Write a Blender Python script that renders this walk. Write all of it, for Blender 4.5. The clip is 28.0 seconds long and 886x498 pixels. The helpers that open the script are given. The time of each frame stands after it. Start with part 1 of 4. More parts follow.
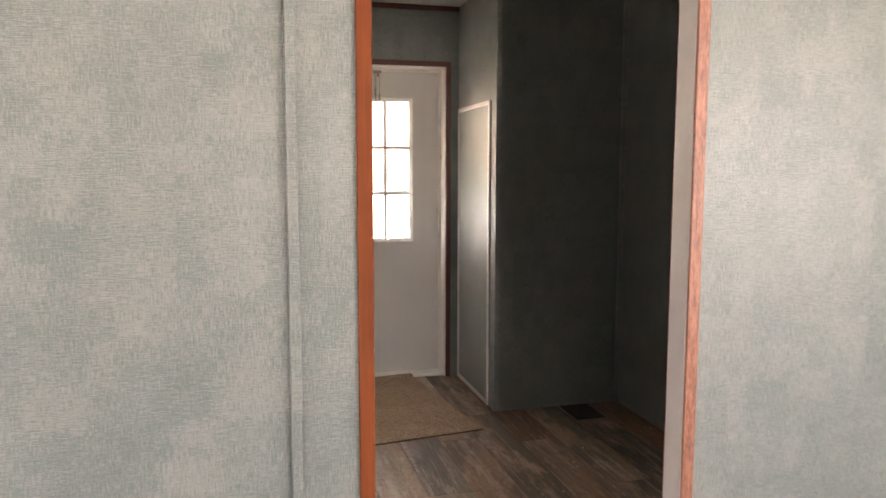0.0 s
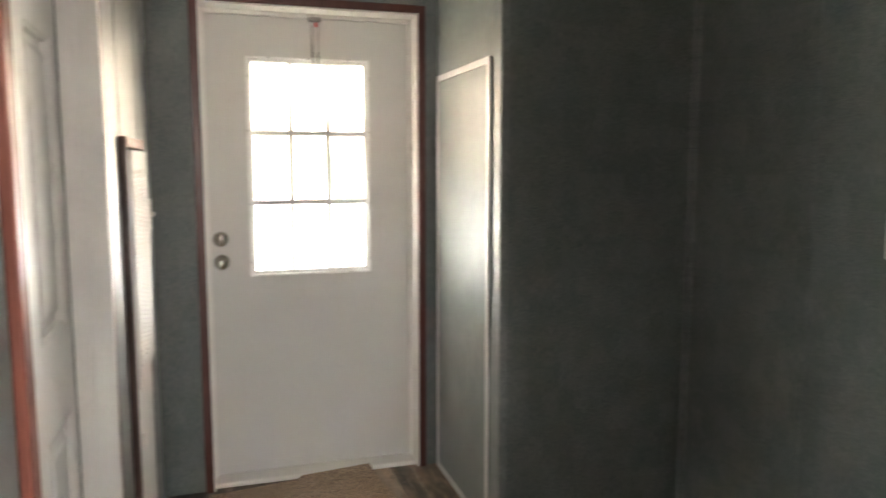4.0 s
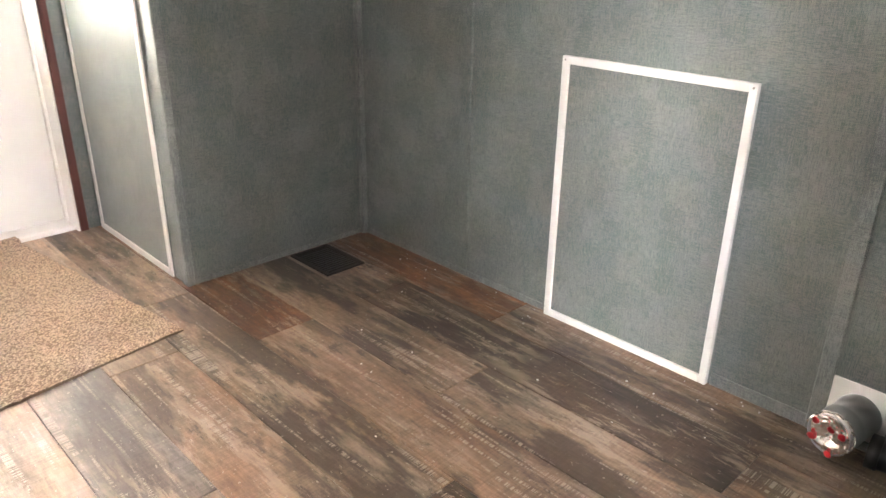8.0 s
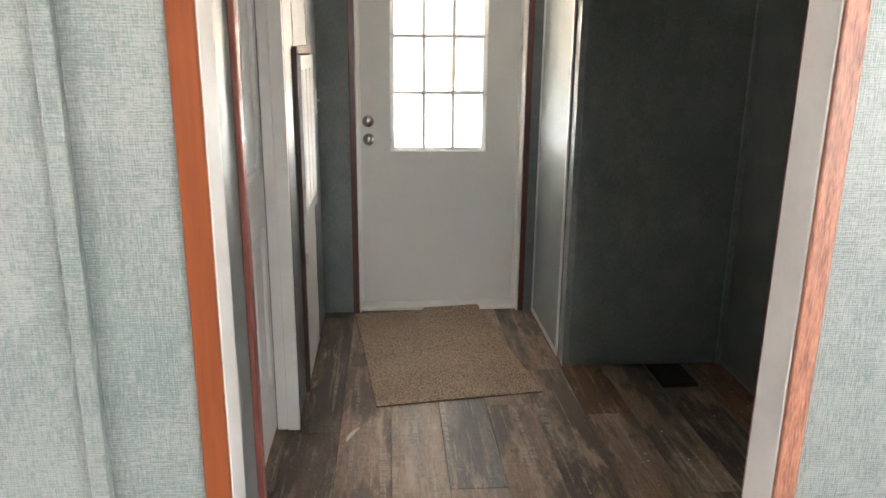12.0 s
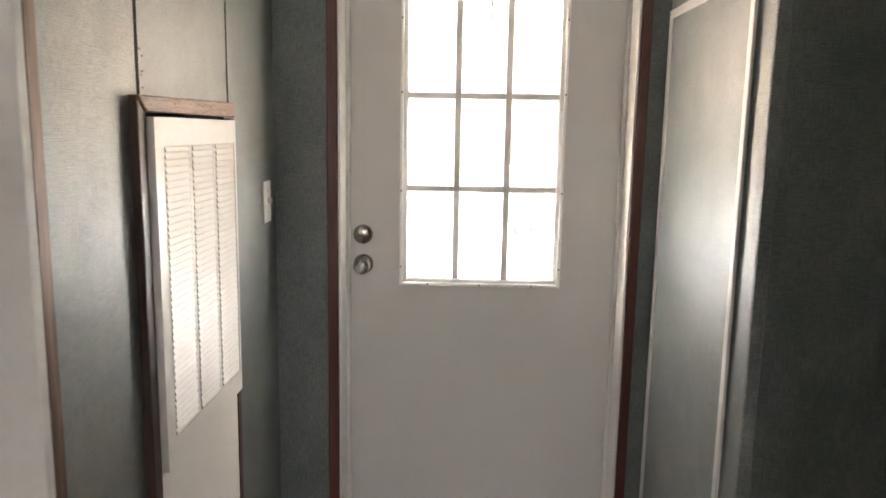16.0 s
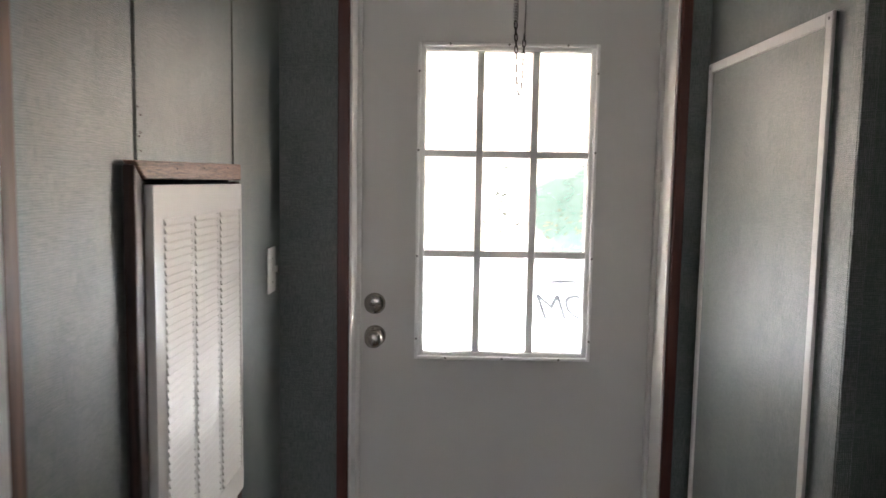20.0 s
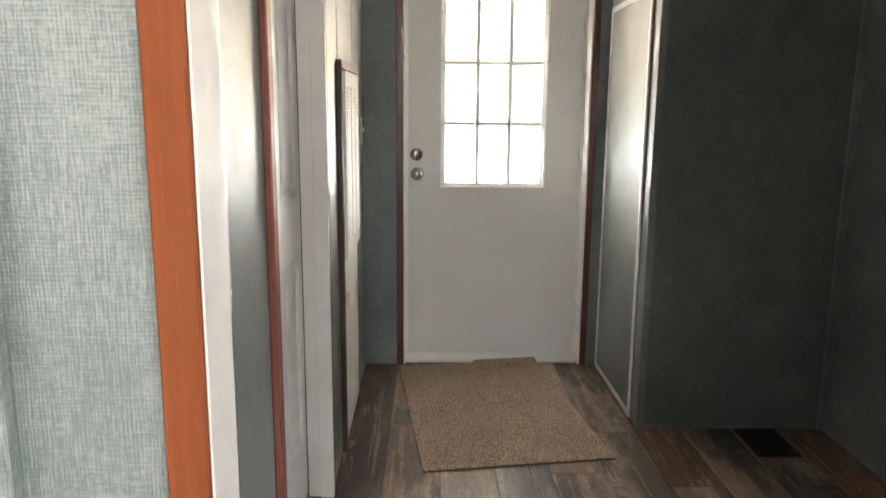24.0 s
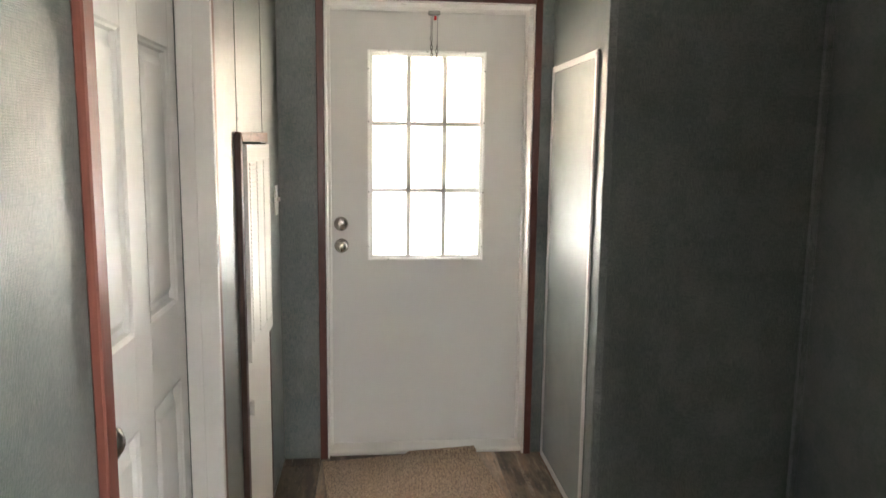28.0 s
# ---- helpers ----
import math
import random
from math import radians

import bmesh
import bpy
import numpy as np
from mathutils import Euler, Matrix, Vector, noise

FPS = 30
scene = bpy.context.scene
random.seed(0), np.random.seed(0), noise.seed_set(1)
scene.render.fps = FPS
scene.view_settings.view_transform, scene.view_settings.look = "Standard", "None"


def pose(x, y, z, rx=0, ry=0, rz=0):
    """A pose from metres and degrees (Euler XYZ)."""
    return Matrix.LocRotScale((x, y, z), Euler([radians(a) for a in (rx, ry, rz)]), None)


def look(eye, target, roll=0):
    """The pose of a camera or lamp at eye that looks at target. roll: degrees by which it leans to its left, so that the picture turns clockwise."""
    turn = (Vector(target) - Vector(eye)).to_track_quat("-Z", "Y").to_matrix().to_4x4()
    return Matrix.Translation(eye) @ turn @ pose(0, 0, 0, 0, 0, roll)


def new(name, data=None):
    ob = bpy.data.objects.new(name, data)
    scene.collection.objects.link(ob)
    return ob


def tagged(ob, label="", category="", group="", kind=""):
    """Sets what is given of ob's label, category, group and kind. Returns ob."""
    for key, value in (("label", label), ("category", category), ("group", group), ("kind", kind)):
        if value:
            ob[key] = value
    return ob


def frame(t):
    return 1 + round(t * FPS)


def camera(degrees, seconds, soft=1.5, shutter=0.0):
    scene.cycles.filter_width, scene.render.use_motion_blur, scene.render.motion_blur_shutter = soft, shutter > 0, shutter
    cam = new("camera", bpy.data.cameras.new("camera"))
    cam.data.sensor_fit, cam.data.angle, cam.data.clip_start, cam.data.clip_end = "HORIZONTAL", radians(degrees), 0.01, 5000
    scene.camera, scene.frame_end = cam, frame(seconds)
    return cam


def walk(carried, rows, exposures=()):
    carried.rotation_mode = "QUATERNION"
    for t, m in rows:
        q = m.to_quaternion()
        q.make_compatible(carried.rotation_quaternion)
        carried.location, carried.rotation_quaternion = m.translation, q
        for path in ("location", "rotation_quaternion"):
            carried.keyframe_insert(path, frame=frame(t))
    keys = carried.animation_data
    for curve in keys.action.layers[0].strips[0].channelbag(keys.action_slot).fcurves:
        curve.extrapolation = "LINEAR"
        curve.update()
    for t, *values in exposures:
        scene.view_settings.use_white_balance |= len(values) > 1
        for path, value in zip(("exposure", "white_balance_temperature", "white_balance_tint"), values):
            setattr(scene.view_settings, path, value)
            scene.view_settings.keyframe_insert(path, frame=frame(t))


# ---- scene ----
cam = camera(62.3, 28.0, shutter=0.3)
EXPOSURES = [(t, stops, kelvin, tint) for t, stops, kelvin, tint in [(0.0, 5.32, 6820, 22), (1.0, 5.53, 6650, 21), (2.0, 5.65, 6250, 16), (3.0, 5.49, 6050, 12), (4.0, 5.90, 6350, 12), (6.5, 7.25, 6550, 19), (8.0, 7.73, 6320, 17), (9.0, 7.55, 6250, 15), (10.0, 7.07, 6150, 15), (11.0, 6.35, 6100, 11), (12.0, 5.68, 6050, 11), (15.0, 5.81, 6370, 13), (16.0, 5.48, 6280, 16), (17.0, 5.10, 5970, 14), (19.0, 4.71, 5900, 16), (20.5, 4.75, 5850, 16), (23.0, 5.74, 6400, 11), (24.0, 5.71, 6140, 10), (25.0, 6.07, 6150, 11), (26.5, 6.24, 6200, 14), (27.0, 6.36, 6050, 12), (28.0, 5.92, 6240, 11)]]
PATH = [
    (0, (0.149, 0.419, 1.299), (0.649, 2.344, 1.09), 0.1),
    (0.5, (0.379, 0.641, 1.292), (0.642, 2.611, 1.074), 0.7),
    (1, (0.395, 0.93, 1.322), (0.517, 2.911, 1.079), 0.1),
    (1.5, (0.469, 1.201, 1.339), (0.455, 3.186, 1.093), 0.3),
    (2, (0.509, 1.428, 1.296), (0.459, 3.413, 1.055), 0.2),
    (2.5, (0.598, 1.621, 1.287), (0.541, 3.606, 1.047), 0.2),
    (3, (0.57, 1.731, 1.293), (0.548, 3.716, 1.05), 0.2),
    (3.5, (0.501, 1.813, 1.292), (0.607, 3.795, 1.051), 0.1),
    (4, (0.498, 1.853, 1.32), (1.085, 3.751, 1.092), 0.0),
    (4.5, (0.534, 1.868, 1.345), (1.503, 3.606, 1.14), 0.0),
    (6.5, (0.506, 1.97, 1.22), (1.911, 3.367, 0.942), 0.0),
    (7, (0.491, 1.981, 1.115), (1.89, 3.326, 0.632), 0.2),
    (7.5, (0.496, 1.975, 1.078), (1.838, 3.29, 0.394), 0.4),
    (8, (0.485, 1.976, 1.079), (1.767, 3.292, 0.289), 0.8),
    (8.5, (0.495, 1.972, 1.126), (1.685, 3.35, 0.298), 1.1),
    (9, (0.606, 1.976, 1.161), (1.638, 3.485, 0.35), 1.2),
    (9.5, (0.632, 1.911, 1.196), (1.48, 3.552, 0.429), 1.3),
    (10, (0.599, 1.703, 1.248), (1.268, 3.445, 0.528), 1.3),
    (10.5, (0.615, 1.576, 1.301), (1.107, 3.393, 0.626), 1.1),
    (11, (0.673, 1.393, 1.336), (1.026, 3.259, 0.708), 1.1),
    (11.5, (0.667, 1.238, 1.372), (0.905, 3.136, 0.789), 0.8),
    (12, (0.613, 1.076, 1.397), (0.76, 2.999, 0.865), 0.6),
    (12.5, (0.602, 1.051, 1.394), (0.707, 2.987, 0.904), 0.8),
    (14.5, (0.753, 1.849, 1.301), (0.744, 3.806, 0.886), 0.8),
    (15, (0.833, 2.142, 1.339), (0.796, 4.103, 0.946), 0.9),
    (15.5, (0.797, 2.429, 1.365), (0.753, 4.395, 1.0), 1.1),
    (16, (0.817, 2.686, 1.344), (0.77, 4.66, 1.025), 1.0),
    (16.5, (0.815, 2.981, 1.365), (0.768, 4.963, 1.098), 1.0),
    (17, (0.727, 3.131, 1.372), (0.687, 5.117, 1.142), 1.0),
    (17.5, (0.588, 3.259, 1.391), (0.545, 5.248, 1.188), 1.0),
    (18, (0.546, 3.295, 1.405), (0.508, 5.285, 1.214), 0.9),
    (18.5, (0.627, 3.2, 1.386), (0.605, 5.191, 1.198), 1.0),
    (19, (0.782, 3.089, 1.328), (0.752, 5.08, 1.147), 0.9),
    (19.5, (0.791, 3.032, 1.343), (0.768, 5.024, 1.161), 0.9),
    (20, (0.72, 2.879, 1.373), (0.705, 4.871, 1.187), 1.0),
    (20.5, (0.652, 2.706, 1.395), (0.651, 4.697, 1.209), 1.0),
    (22.5, (0.688, 1.817, 1.322), (0.702, 3.808, 1.138), 0.6),
    (23, (0.707, 1.679, 1.285), (0.732, 3.667, 1.068), 0.7),
    (23.5, (0.641, 1.539, 1.275), (0.662, 3.52, 0.998), 0.7),
    (24, (0.574, 1.41, 1.237), (0.612, 3.374, 0.86), 0.5),
    (24.5, (0.584, 1.388, 1.197), (0.632, 3.321, 0.684), 0.3),
    (25, (0.602, 1.407, 1.151), (0.677, 3.296, 0.499), 0.3),
    (25.5, (0.591, 1.41, 1.147), (0.693, 3.255, 0.382), 0.5),
    (26, (0.599, 1.426, 1.196), (0.722, 3.246, 0.374), 0.4),
    (26.5, (0.626, 1.484, 1.274), (0.772, 3.301, 0.45), 0.6),
    (27, (0.678, 1.553, 1.335), (0.83, 3.441, 0.694), 0.6),
    (27.5, (0.706, 1.667, 1.329), (0.86, 3.618, 0.917), 0.8),
    (28, (0.652, 1.777, 1.37), (0.84, 3.747, 1.084), 0.7),
]
walk(cam, [(t, look(eye, target, roll)) for t, eye, target, roll in PATH], EXPOSURES)

# ---- world, sun, lamps, exposure ----
world = bpy.data.worlds.new("world")
scene.world = world
world.use_nodes = True
wn = world.node_tree
sky = wn.nodes.new("ShaderNodeTexSky")
sky.sky_type = 'NISHITA'
sky.sun_disc = False
sky.sun_elevation, sky.sun_rotation = radians(50), radians(-30)
sky.dust_density, sky.air_density, sky.ozone_density = 4.0, 1.0, 0.6
haze = wn.nodes.new("ShaderNodeHueSaturation")
haze.inputs["Saturation"].default_value = 0.15
wn.links.new(sky.outputs[0], haze.inputs["Color"])
wn.links.new(haze.outputs[0], wn.nodes["Background"].inputs[0])
wn.nodes["Background"].inputs[1].default_value = 0.15

sun = new("sun", bpy.data.lights.new("sun", 'SUN'))
sun.data.energy, sun.data.angle, sun.data.color = 3.6, radians(8), (1.0, 0.93, 0.83)
sun.matrix_world = look((-4.2, 12.3, 10), (0, 5, 0))


def window_lamp(name, eye, target, w, h, power, color=(1.0, 0.94, 0.87)):
    ob = new(name, bpy.data.lights.new(name, 'AREA'))
    ob.data.shape, ob.data.size, ob.data.size_y = 'RECTANGLE', w, h
    ob.data.energy, ob.data.color = power, color
    ob.matrix_world = look(eye, target)
    return ob


WEST, EAST, SOUTH, NORTH = -2.7, 3.4, -3.0, 4.855
CEIL = 2.30
window_lamp("west_window_light", (WEST - 0.14, -0.55, 1.45), (0, -0.55, 1.45), 1.5, 1.1, 1.25)
# east and south windows are assumed, out of view, added to brighten the walls
window_lamp("assumed_east_window_light", (EAST + 0.14, -1.3, 1.35), (0, -1.3, 1.35), 2.4, 1.3, 3.0)
window_lamp("assumed_south_window_light", (0.75, SOUTH - 0.14, 1.6), (0.75, 0, 1.6), 1.0, 0.9, 1.1, (1.0, 0.88, 0.75))


# ---- materials ----
def material(name):
    m = bpy.data.materials.new(name)
    m.use_nodes = True
    return m, m.node_tree, m.node_tree.nodes["Principled BSDF"]


def node(nt, kind, **values):
    n = nt.nodes.new(kind)
    for k, v in values.items():
        if k in n.inputs:
            n.inputs[k].default_value = v
    return n


def mapped(nt, scale, source="position"):
    if source == "position":
        geo = nt.nodes.new("ShaderNodeNewGeometry")
        out = geo.outputs["Position"]
    else:
        out = nt.nodes.new("ShaderNodeTexCoord").outputs["Object"]
    mp = nt.nodes.new("ShaderNodeMapping")
    mp.inputs["Scale"].default_value = scale
    nt.links.new(out, mp.inputs["Vector"])
    return mp.outputs[0]


def noise_of(nt, vec, scale, detail=3.0, rough=0.55):
    n = node(nt, "ShaderNodeTexNoise", Scale=scale, Detail=detail, Roughness=rough)
    nt.links.new(vec, n.inputs["Vector"])
    return n.outputs["Fac"]


def ramp(nt, fac, stops):
    r = nt.nodes.new("ShaderNodeValToRGB")
    el = r.color_ramp.elements
    while len(el) < len(stops):
        el.new(0.5)
    for e, (p, c) in zip(el, stops):
        e.position, e.color = p, (*c, 1)
    nt.links.new(fac, r.inputs[0])
    return r.outputs[0]


def mix_rgb(nt, fac, a, b, mode='MIX'):
    m = nt.nodes.new("ShaderNodeMix")
    m.data_type, m.blend_type = 'RGBA', mode
    for slot, v in ((0, fac), (6, a), (7, b)):
        if isinstance(v, (int, float)):
            m.inputs[slot].default_value = v
        elif isinstance(v, tuple):
            m.inputs[slot].default_value = (*v, 1)
        else:
            nt.links.new(v, m.inputs[slot])
    return m.outputs[2]


def maths(nt, op, a, b=0.0, c=None):
    m = nt.nodes.new("ShaderNodeMath")
    m.operation = op
    for slot, v in ((0, a), (1, b), (2, c)):
        if v is None:
            continue
        if isinstance(v, (int, float)):
            m.inputs[slot].default_value = v
        else:
            nt.links.new(v, m.inputs[slot])
    return m.outputs[0]


def bump(nt, bsdf, height, strength, distance):
    b = node(nt, "ShaderNodeBump", Strength=strength, Distance=distance)
    nt.links.new(height, b.inputs["Height"])
    nt.links.new(b.outputs[0], bsdf.inputs["Normal"])


def paint(name, color, rough=0.45, grain=0.06, scale=40.0, bumps=0.15, metal=0.0, dist=0.002):
    """Painted or plastic surface with faint mottling, fine relief and uneven gloss."""
    m, nt, b = material(name)
    v = mapped(nt, (1, 1, 1), "object")
    n1 = noise_of(nt, v, scale, 4)
    n2 = noise_of(nt, v, scale * 0.08, 2)
    both = maths(nt, 'MULTIPLY_ADD', n2, 0.6, maths(nt, 'MULTIPLY', n1, 0.4))
    lo = tuple(c * (1 - grain) for c in color)
    hi = tuple(min(1, c * (1 + grain)) for c in color)
    nt.links.new(ramp(nt, both, [(0.3, lo), (0.7, hi)]), b.inputs["Base Color"])
    nt.links.new(maths(nt, 'MULTIPLY_ADD', n2, 0.2, rough - 0.1), b.inputs["Roughness"])
    b.inputs["Metallic"].default_value = metal
    if bumps:
        bump(nt, b, n1, bumps, dist)
    return m


def linen_wall(name, dark, light, rough, coat=1.0):
    """Wall panel printed and embossed as coarse woven linen."""
    m, nt, b = material(name)
    geo = nt.nodes.new("ShaderNodeNewGeometry")
    sep = nt.nodes.new("ShaderNodeSeparateXYZ")
    nt.links.new(geo.outputs["Position"], sep.inputs[0])
    u = maths(nt, 'ADD', sep.outputs[0], sep.outputs[1])

    def threads(su, sv, detail, scale=1.0):
        c = nt.nodes.new("ShaderNodeCombineXYZ")
        nt.links.new(maths(nt, 'MULTIPLY', u, su), c.inputs[0])
        nt.links.new(maths(nt, 'MULTIPLY', sep.outputs[2], sv), c.inputs[1])
        return noise_of(nt, c.outputs[0], scale, detail, 0.6)

    def block(su, sv, seed):
        """Rectangular patches where the print changes tone."""
        c = nt.nodes.new("ShaderNodeCombineXYZ")
        wob = maths(nt, 'MULTIPLY', threads(su * 5, sv * 5, 3), 1.1)
        nt.links.new(maths(nt, 'FLOOR', maths(nt, 'ADD', maths(nt, 'MULTIPLY', u, su), wob)), c.inputs[0])
        nt.links.new(maths(nt, 'FLOOR', maths(nt, 'ADD', maths(nt, 'MULTIPLY', sep.outputs[2], sv), wob)), c.inputs[1])
        c.inputs[2].default_value = seed
        w = nt.nodes.new("ShaderNodeTexWhiteNoise")
        nt.links.new(c.outputs[0], w.inputs["Vector"])
        return w.outputs["Value"]

    warp, weft = threads(430, 34, 2), threads(34, 430, 2)
    lean = ramp(nt, threads(4.5, 5.5, 2), [(0.40, (0.38, 0.38, 0.38)), (0.60, (0.70, 0.70, 0.70))])
    cross = maths(nt, 'ADD', maths(nt, 'MULTIPLY', maths(nt, 'MULTIPLY', warp, lean), 2.0), maths(nt, 'MULTIPLY', maths(nt, 'MULTIPLY', weft, maths(nt, 'SUBTRACT', 1.0, lean)), 2.0))

    def rib(axis, other, pitch, su, sv):
        """Regular yarns with uneven spacing and strength."""
        phase = maths(nt, 'MULTIPLY_ADD', axis, 2 * math.pi / pitch, maths(nt, 'MULTIPLY', threads(su, sv, 3), 15.0))
        return maths(nt, 'MULTIPLY', maths(nt, 'SINE', phase), threads(sv, su, 2))

    yarn = maths(nt, 'ADD', rib(u, sep.outputs[2], 0.0032, 34, 14), rib(sep.outputs[2], u, 0.0032, 14, 34))
    burl = maths(nt, 'ADD', threads(520, 140, 1), threads(140, 520, 1))
    total = maths(nt, 'ADD', maths(nt, 'MULTIPLY_ADD', cross, 1.50, -1.50), maths(nt, 'MULTIPLY_ADD', burl, 0.85, -0.35))
    for su, sv, detail, weight in ((190, 6, 2, 0.24), (6, 190, 2, 0.24), (5.5, 5, 2, 0.15), (20, 4.5, 1, 0.18), (4.5, 18, 1, 0.18)):
        total = maths(nt, 'ADD', total, maths(nt, 'MULTIPLY_ADD', threads(su, sv, detail), weight, -0.5 * weight))
    total = maths(nt, 'ADD', total, maths(nt, 'MULTIPLY', yarn, 0.28))
    for su, sv, seed, weight in ((8, 7, 1.0, 0.18), (17, 12, 2.0, 0.24), (5, 3.6, 3.0, 0.10)):
        total = maths(nt, 'ADD', total, maths(nt, 'MULTIPLY_ADD', block(su, sv, seed), weight, -0.5 * weight))
    nt.links.new(ramp(nt, total, [(0.12, dark), (0.88, light)]), b.inputs["Base Color"])
    nt.links.new(maths(nt, 'MULTIPLY_ADD', cross, 0.10, rough - 0.10), b.inputs["Roughness"])
    bump(nt, b, maths(nt, 'ADD', maths(nt, 'ADD', cross, burl), maths(nt, 'MULTIPLY', yarn, 0.7)), 0.45, 0.0010)
    b.inputs["Specular IOR Level"].default_value = 0.25
    b.inputs["Coat Weight"].default_value = coat
    b.inputs["Coat IOR"].default_value = 1.5
    b.inputs["Coat Roughness"].default_value = 0.46
    return m


def plank_material(name, colour, sooty):
    """Rustic vinyl plank print: each piece takes its own tone, with long grain, scraped paint, knots and saw marks."""
    m, nt, b = material(name)
    info = nt.nodes.new("ShaderNodeObjectInfo")
    rnd = info.outputs["Random"]
    geo = nt.nodes.new("ShaderNodeNewGeometry")
    shift = nt.nodes.new("ShaderNodeVectorMath")
    shift.operation = 'ADD'
    comb = nt.nodes.new("ShaderNodeCombineXYZ")
    nt.links.new(maths(nt, 'MULTIPLY', rnd, 37.0), comb.inputs[0])
    nt.links.new(maths(nt, 'MULTIPLY', rnd, 91.0), comb.inputs[1])
    nt.links.new(geo.outputs["Position"], shift.inputs[0])
    nt.links.new(comb.outputs[0], shift.inputs[1])

    def grain(sx, sy, detail, rough=0.6):
        mp = nt.nodes.new("ShaderNodeMapping")
        mp.inputs["Scale"].default_value = (sx, sy, 1)
        nt.links.new(shift.outputs[0], mp.inputs["Vector"])
        return noise_of(nt, mp.outputs[0], 1.0, detail, rough)

    strip = grain(8, 0.9, 4, 0.58)
    fine = grain(130, 9, 4, 0.68)
    grit = grain(75, 28, 5, 0.75)
    warm = grain(7, 2.2, 3)
    char = grain(8, 2.0, 7, 0.62)
    soot = grain(24, 6.5, 6, 0.74)
    where = grain(6, 1.6, 3)
    scrape = grain(20, 3.2, 7, 0.76)
    speck = grain(120, 55, 2)
    lane = grain(40, 1.3, 2)
    tick = grain(3, 300, 1)
    saw = grain(7, 190, 2)
    vary = ramp(nt, rnd, [(0.0, (0.86, 0.86, 0.86)), (1.0, (1.14, 1.13, 1.12))])
    c = mix_rgb(nt, 1.0, colour, vary, 'MULTIPLY')
    c = mix_rgb(nt, 1.0, c, ramp(nt, warm, [(0.40, (0.96, 1.0, 1.03)), (0.62, (1.06, 0.97, 0.90))]), 'MULTIPLY')
    c = mix_rgb(nt, 1.0, c, ramp(nt, strip, [(0.36, (0.58, 0.57, 0.56)), (0.48, (0.92, 0.91, 0.90)), (0.58, (1.15, 1.13, 1.10)), (0.68, (1.42, 1.37, 1.30))]), 'MULTIPLY')
    c = mix_rgb(nt, 0.42, c, ramp(nt, fine, [(0.34, (0.45, 0.43, 0.42)), (0.52, (1, 1, 1)), (0.70, (1.45, 1.42, 1.38))]), 'MULTIPLY')
    c = mix_rgb(nt, 0.45, c, ramp(nt, grit, [(0.36, (0.50, 0.48, 0.47)), (0.52, (1, 1, 1)), (0.66, (1.45, 1.42, 1.38))]), 'MULTIPLY')
    c = mix_rgb(nt, 0.30, c, ramp(nt, saw, [(0.36, (0.60, 0.58, 0.56)), (0.64, (1.35, 1.33, 1.30))]), 'MULTIPLY')
    # worn paint in pale smears, then sooty dark smears over it
    pale = maths(nt, 'MULTIPLY', ramp(nt, scrape, [(0.51, (0, 0, 0)), (0.555, (1, 1, 1))]), ramp(nt, where, [(0.44, (0, 0, 0)), (0.56, (1, 1, 1))]))
    c = mix_rgb(nt, maths(nt, 'MULTIPLY', pale, 0.55), c, (0.40, 0.318, 0.240))
    edge = maths(nt, 'ADD', char, maths(nt, 'MULTIPLY_ADD', rnd, 0.12, -0.06))
    dark = maths(nt, 'MAXIMUM', ramp(nt, edge, [(0.475, (0, 0, 0)), (0.55, (1, 1, 1))]), maths(nt, 'MULTIPLY', ramp(nt, soot, [(0.54, (0, 0, 0)), (0.60, (1, 1, 1))]), ramp(nt, warm, [(0.44, (1, 1, 1)), (0.54, (0.1, 0.1, 0.1))])))
    c = mix_rgb(nt, maths(nt, 'MULTIPLY', dark, sooty), c, (0.040, 0.030, 0.025))
    c = mix_rgb(nt, maths(nt, 'MULTIPLY', ramp(nt, speck, [(0.67, (0, 0, 0)), (0.71, (1, 1, 1))]), 0.6), c, (0.48, 0.42, 0.35))
    marks = maths(nt, 'MULTIPLY', ramp(nt, tick, [(0.48, (0, 0, 0)), (0.55, (1, 1, 1))]), ramp(nt, lane, [(0.60, (0, 0, 0)), (0.64, (1, 1, 1))]))
    c = mix_rgb(nt, maths(nt, 'MULTIPLY', marks, 0.65), c, (0.43, 0.37, 0.30))
    mp = nt.nodes.new("ShaderNodeMapping")
    mp.inputs["Scale"].default_value = (5.5, 1.9, 1)
    nt.links.new(shift.outputs[0], mp.inputs["Vector"])
    vor = node(nt, "ShaderNodeTexVoronoi", Scale=1.0)
    nt.links.new(mp.outputs[0], vor.inputs["Vector"])
    knot = ramp(nt, maths(nt, 'ADD', vor.outputs["Distance"], maths(nt, 'MULTIPLY', fine, 0.08)), [(0.07, (1, 1, 1)), (0.13, (0, 0, 0))])
    c = mix_rgb(nt, maths(nt, 'MULTIPLY', knot, 0.85), c, (0.03, 0.02, 0.016))
    nt.links.new(c, b.inputs["Base Color"])
    nt.links.new(maths(nt, 'MULTIPLY_ADD', fine, 0.22, 0.33), b.inputs["Roughness"])
    bump(nt, b, maths(nt, 'ADD', fine, maths(nt, 'MULTIPLY', pale, 0.3)), 0.25, 0.0010)
    b.inputs["Specular IOR Level"].default_value = 0.36
    return m


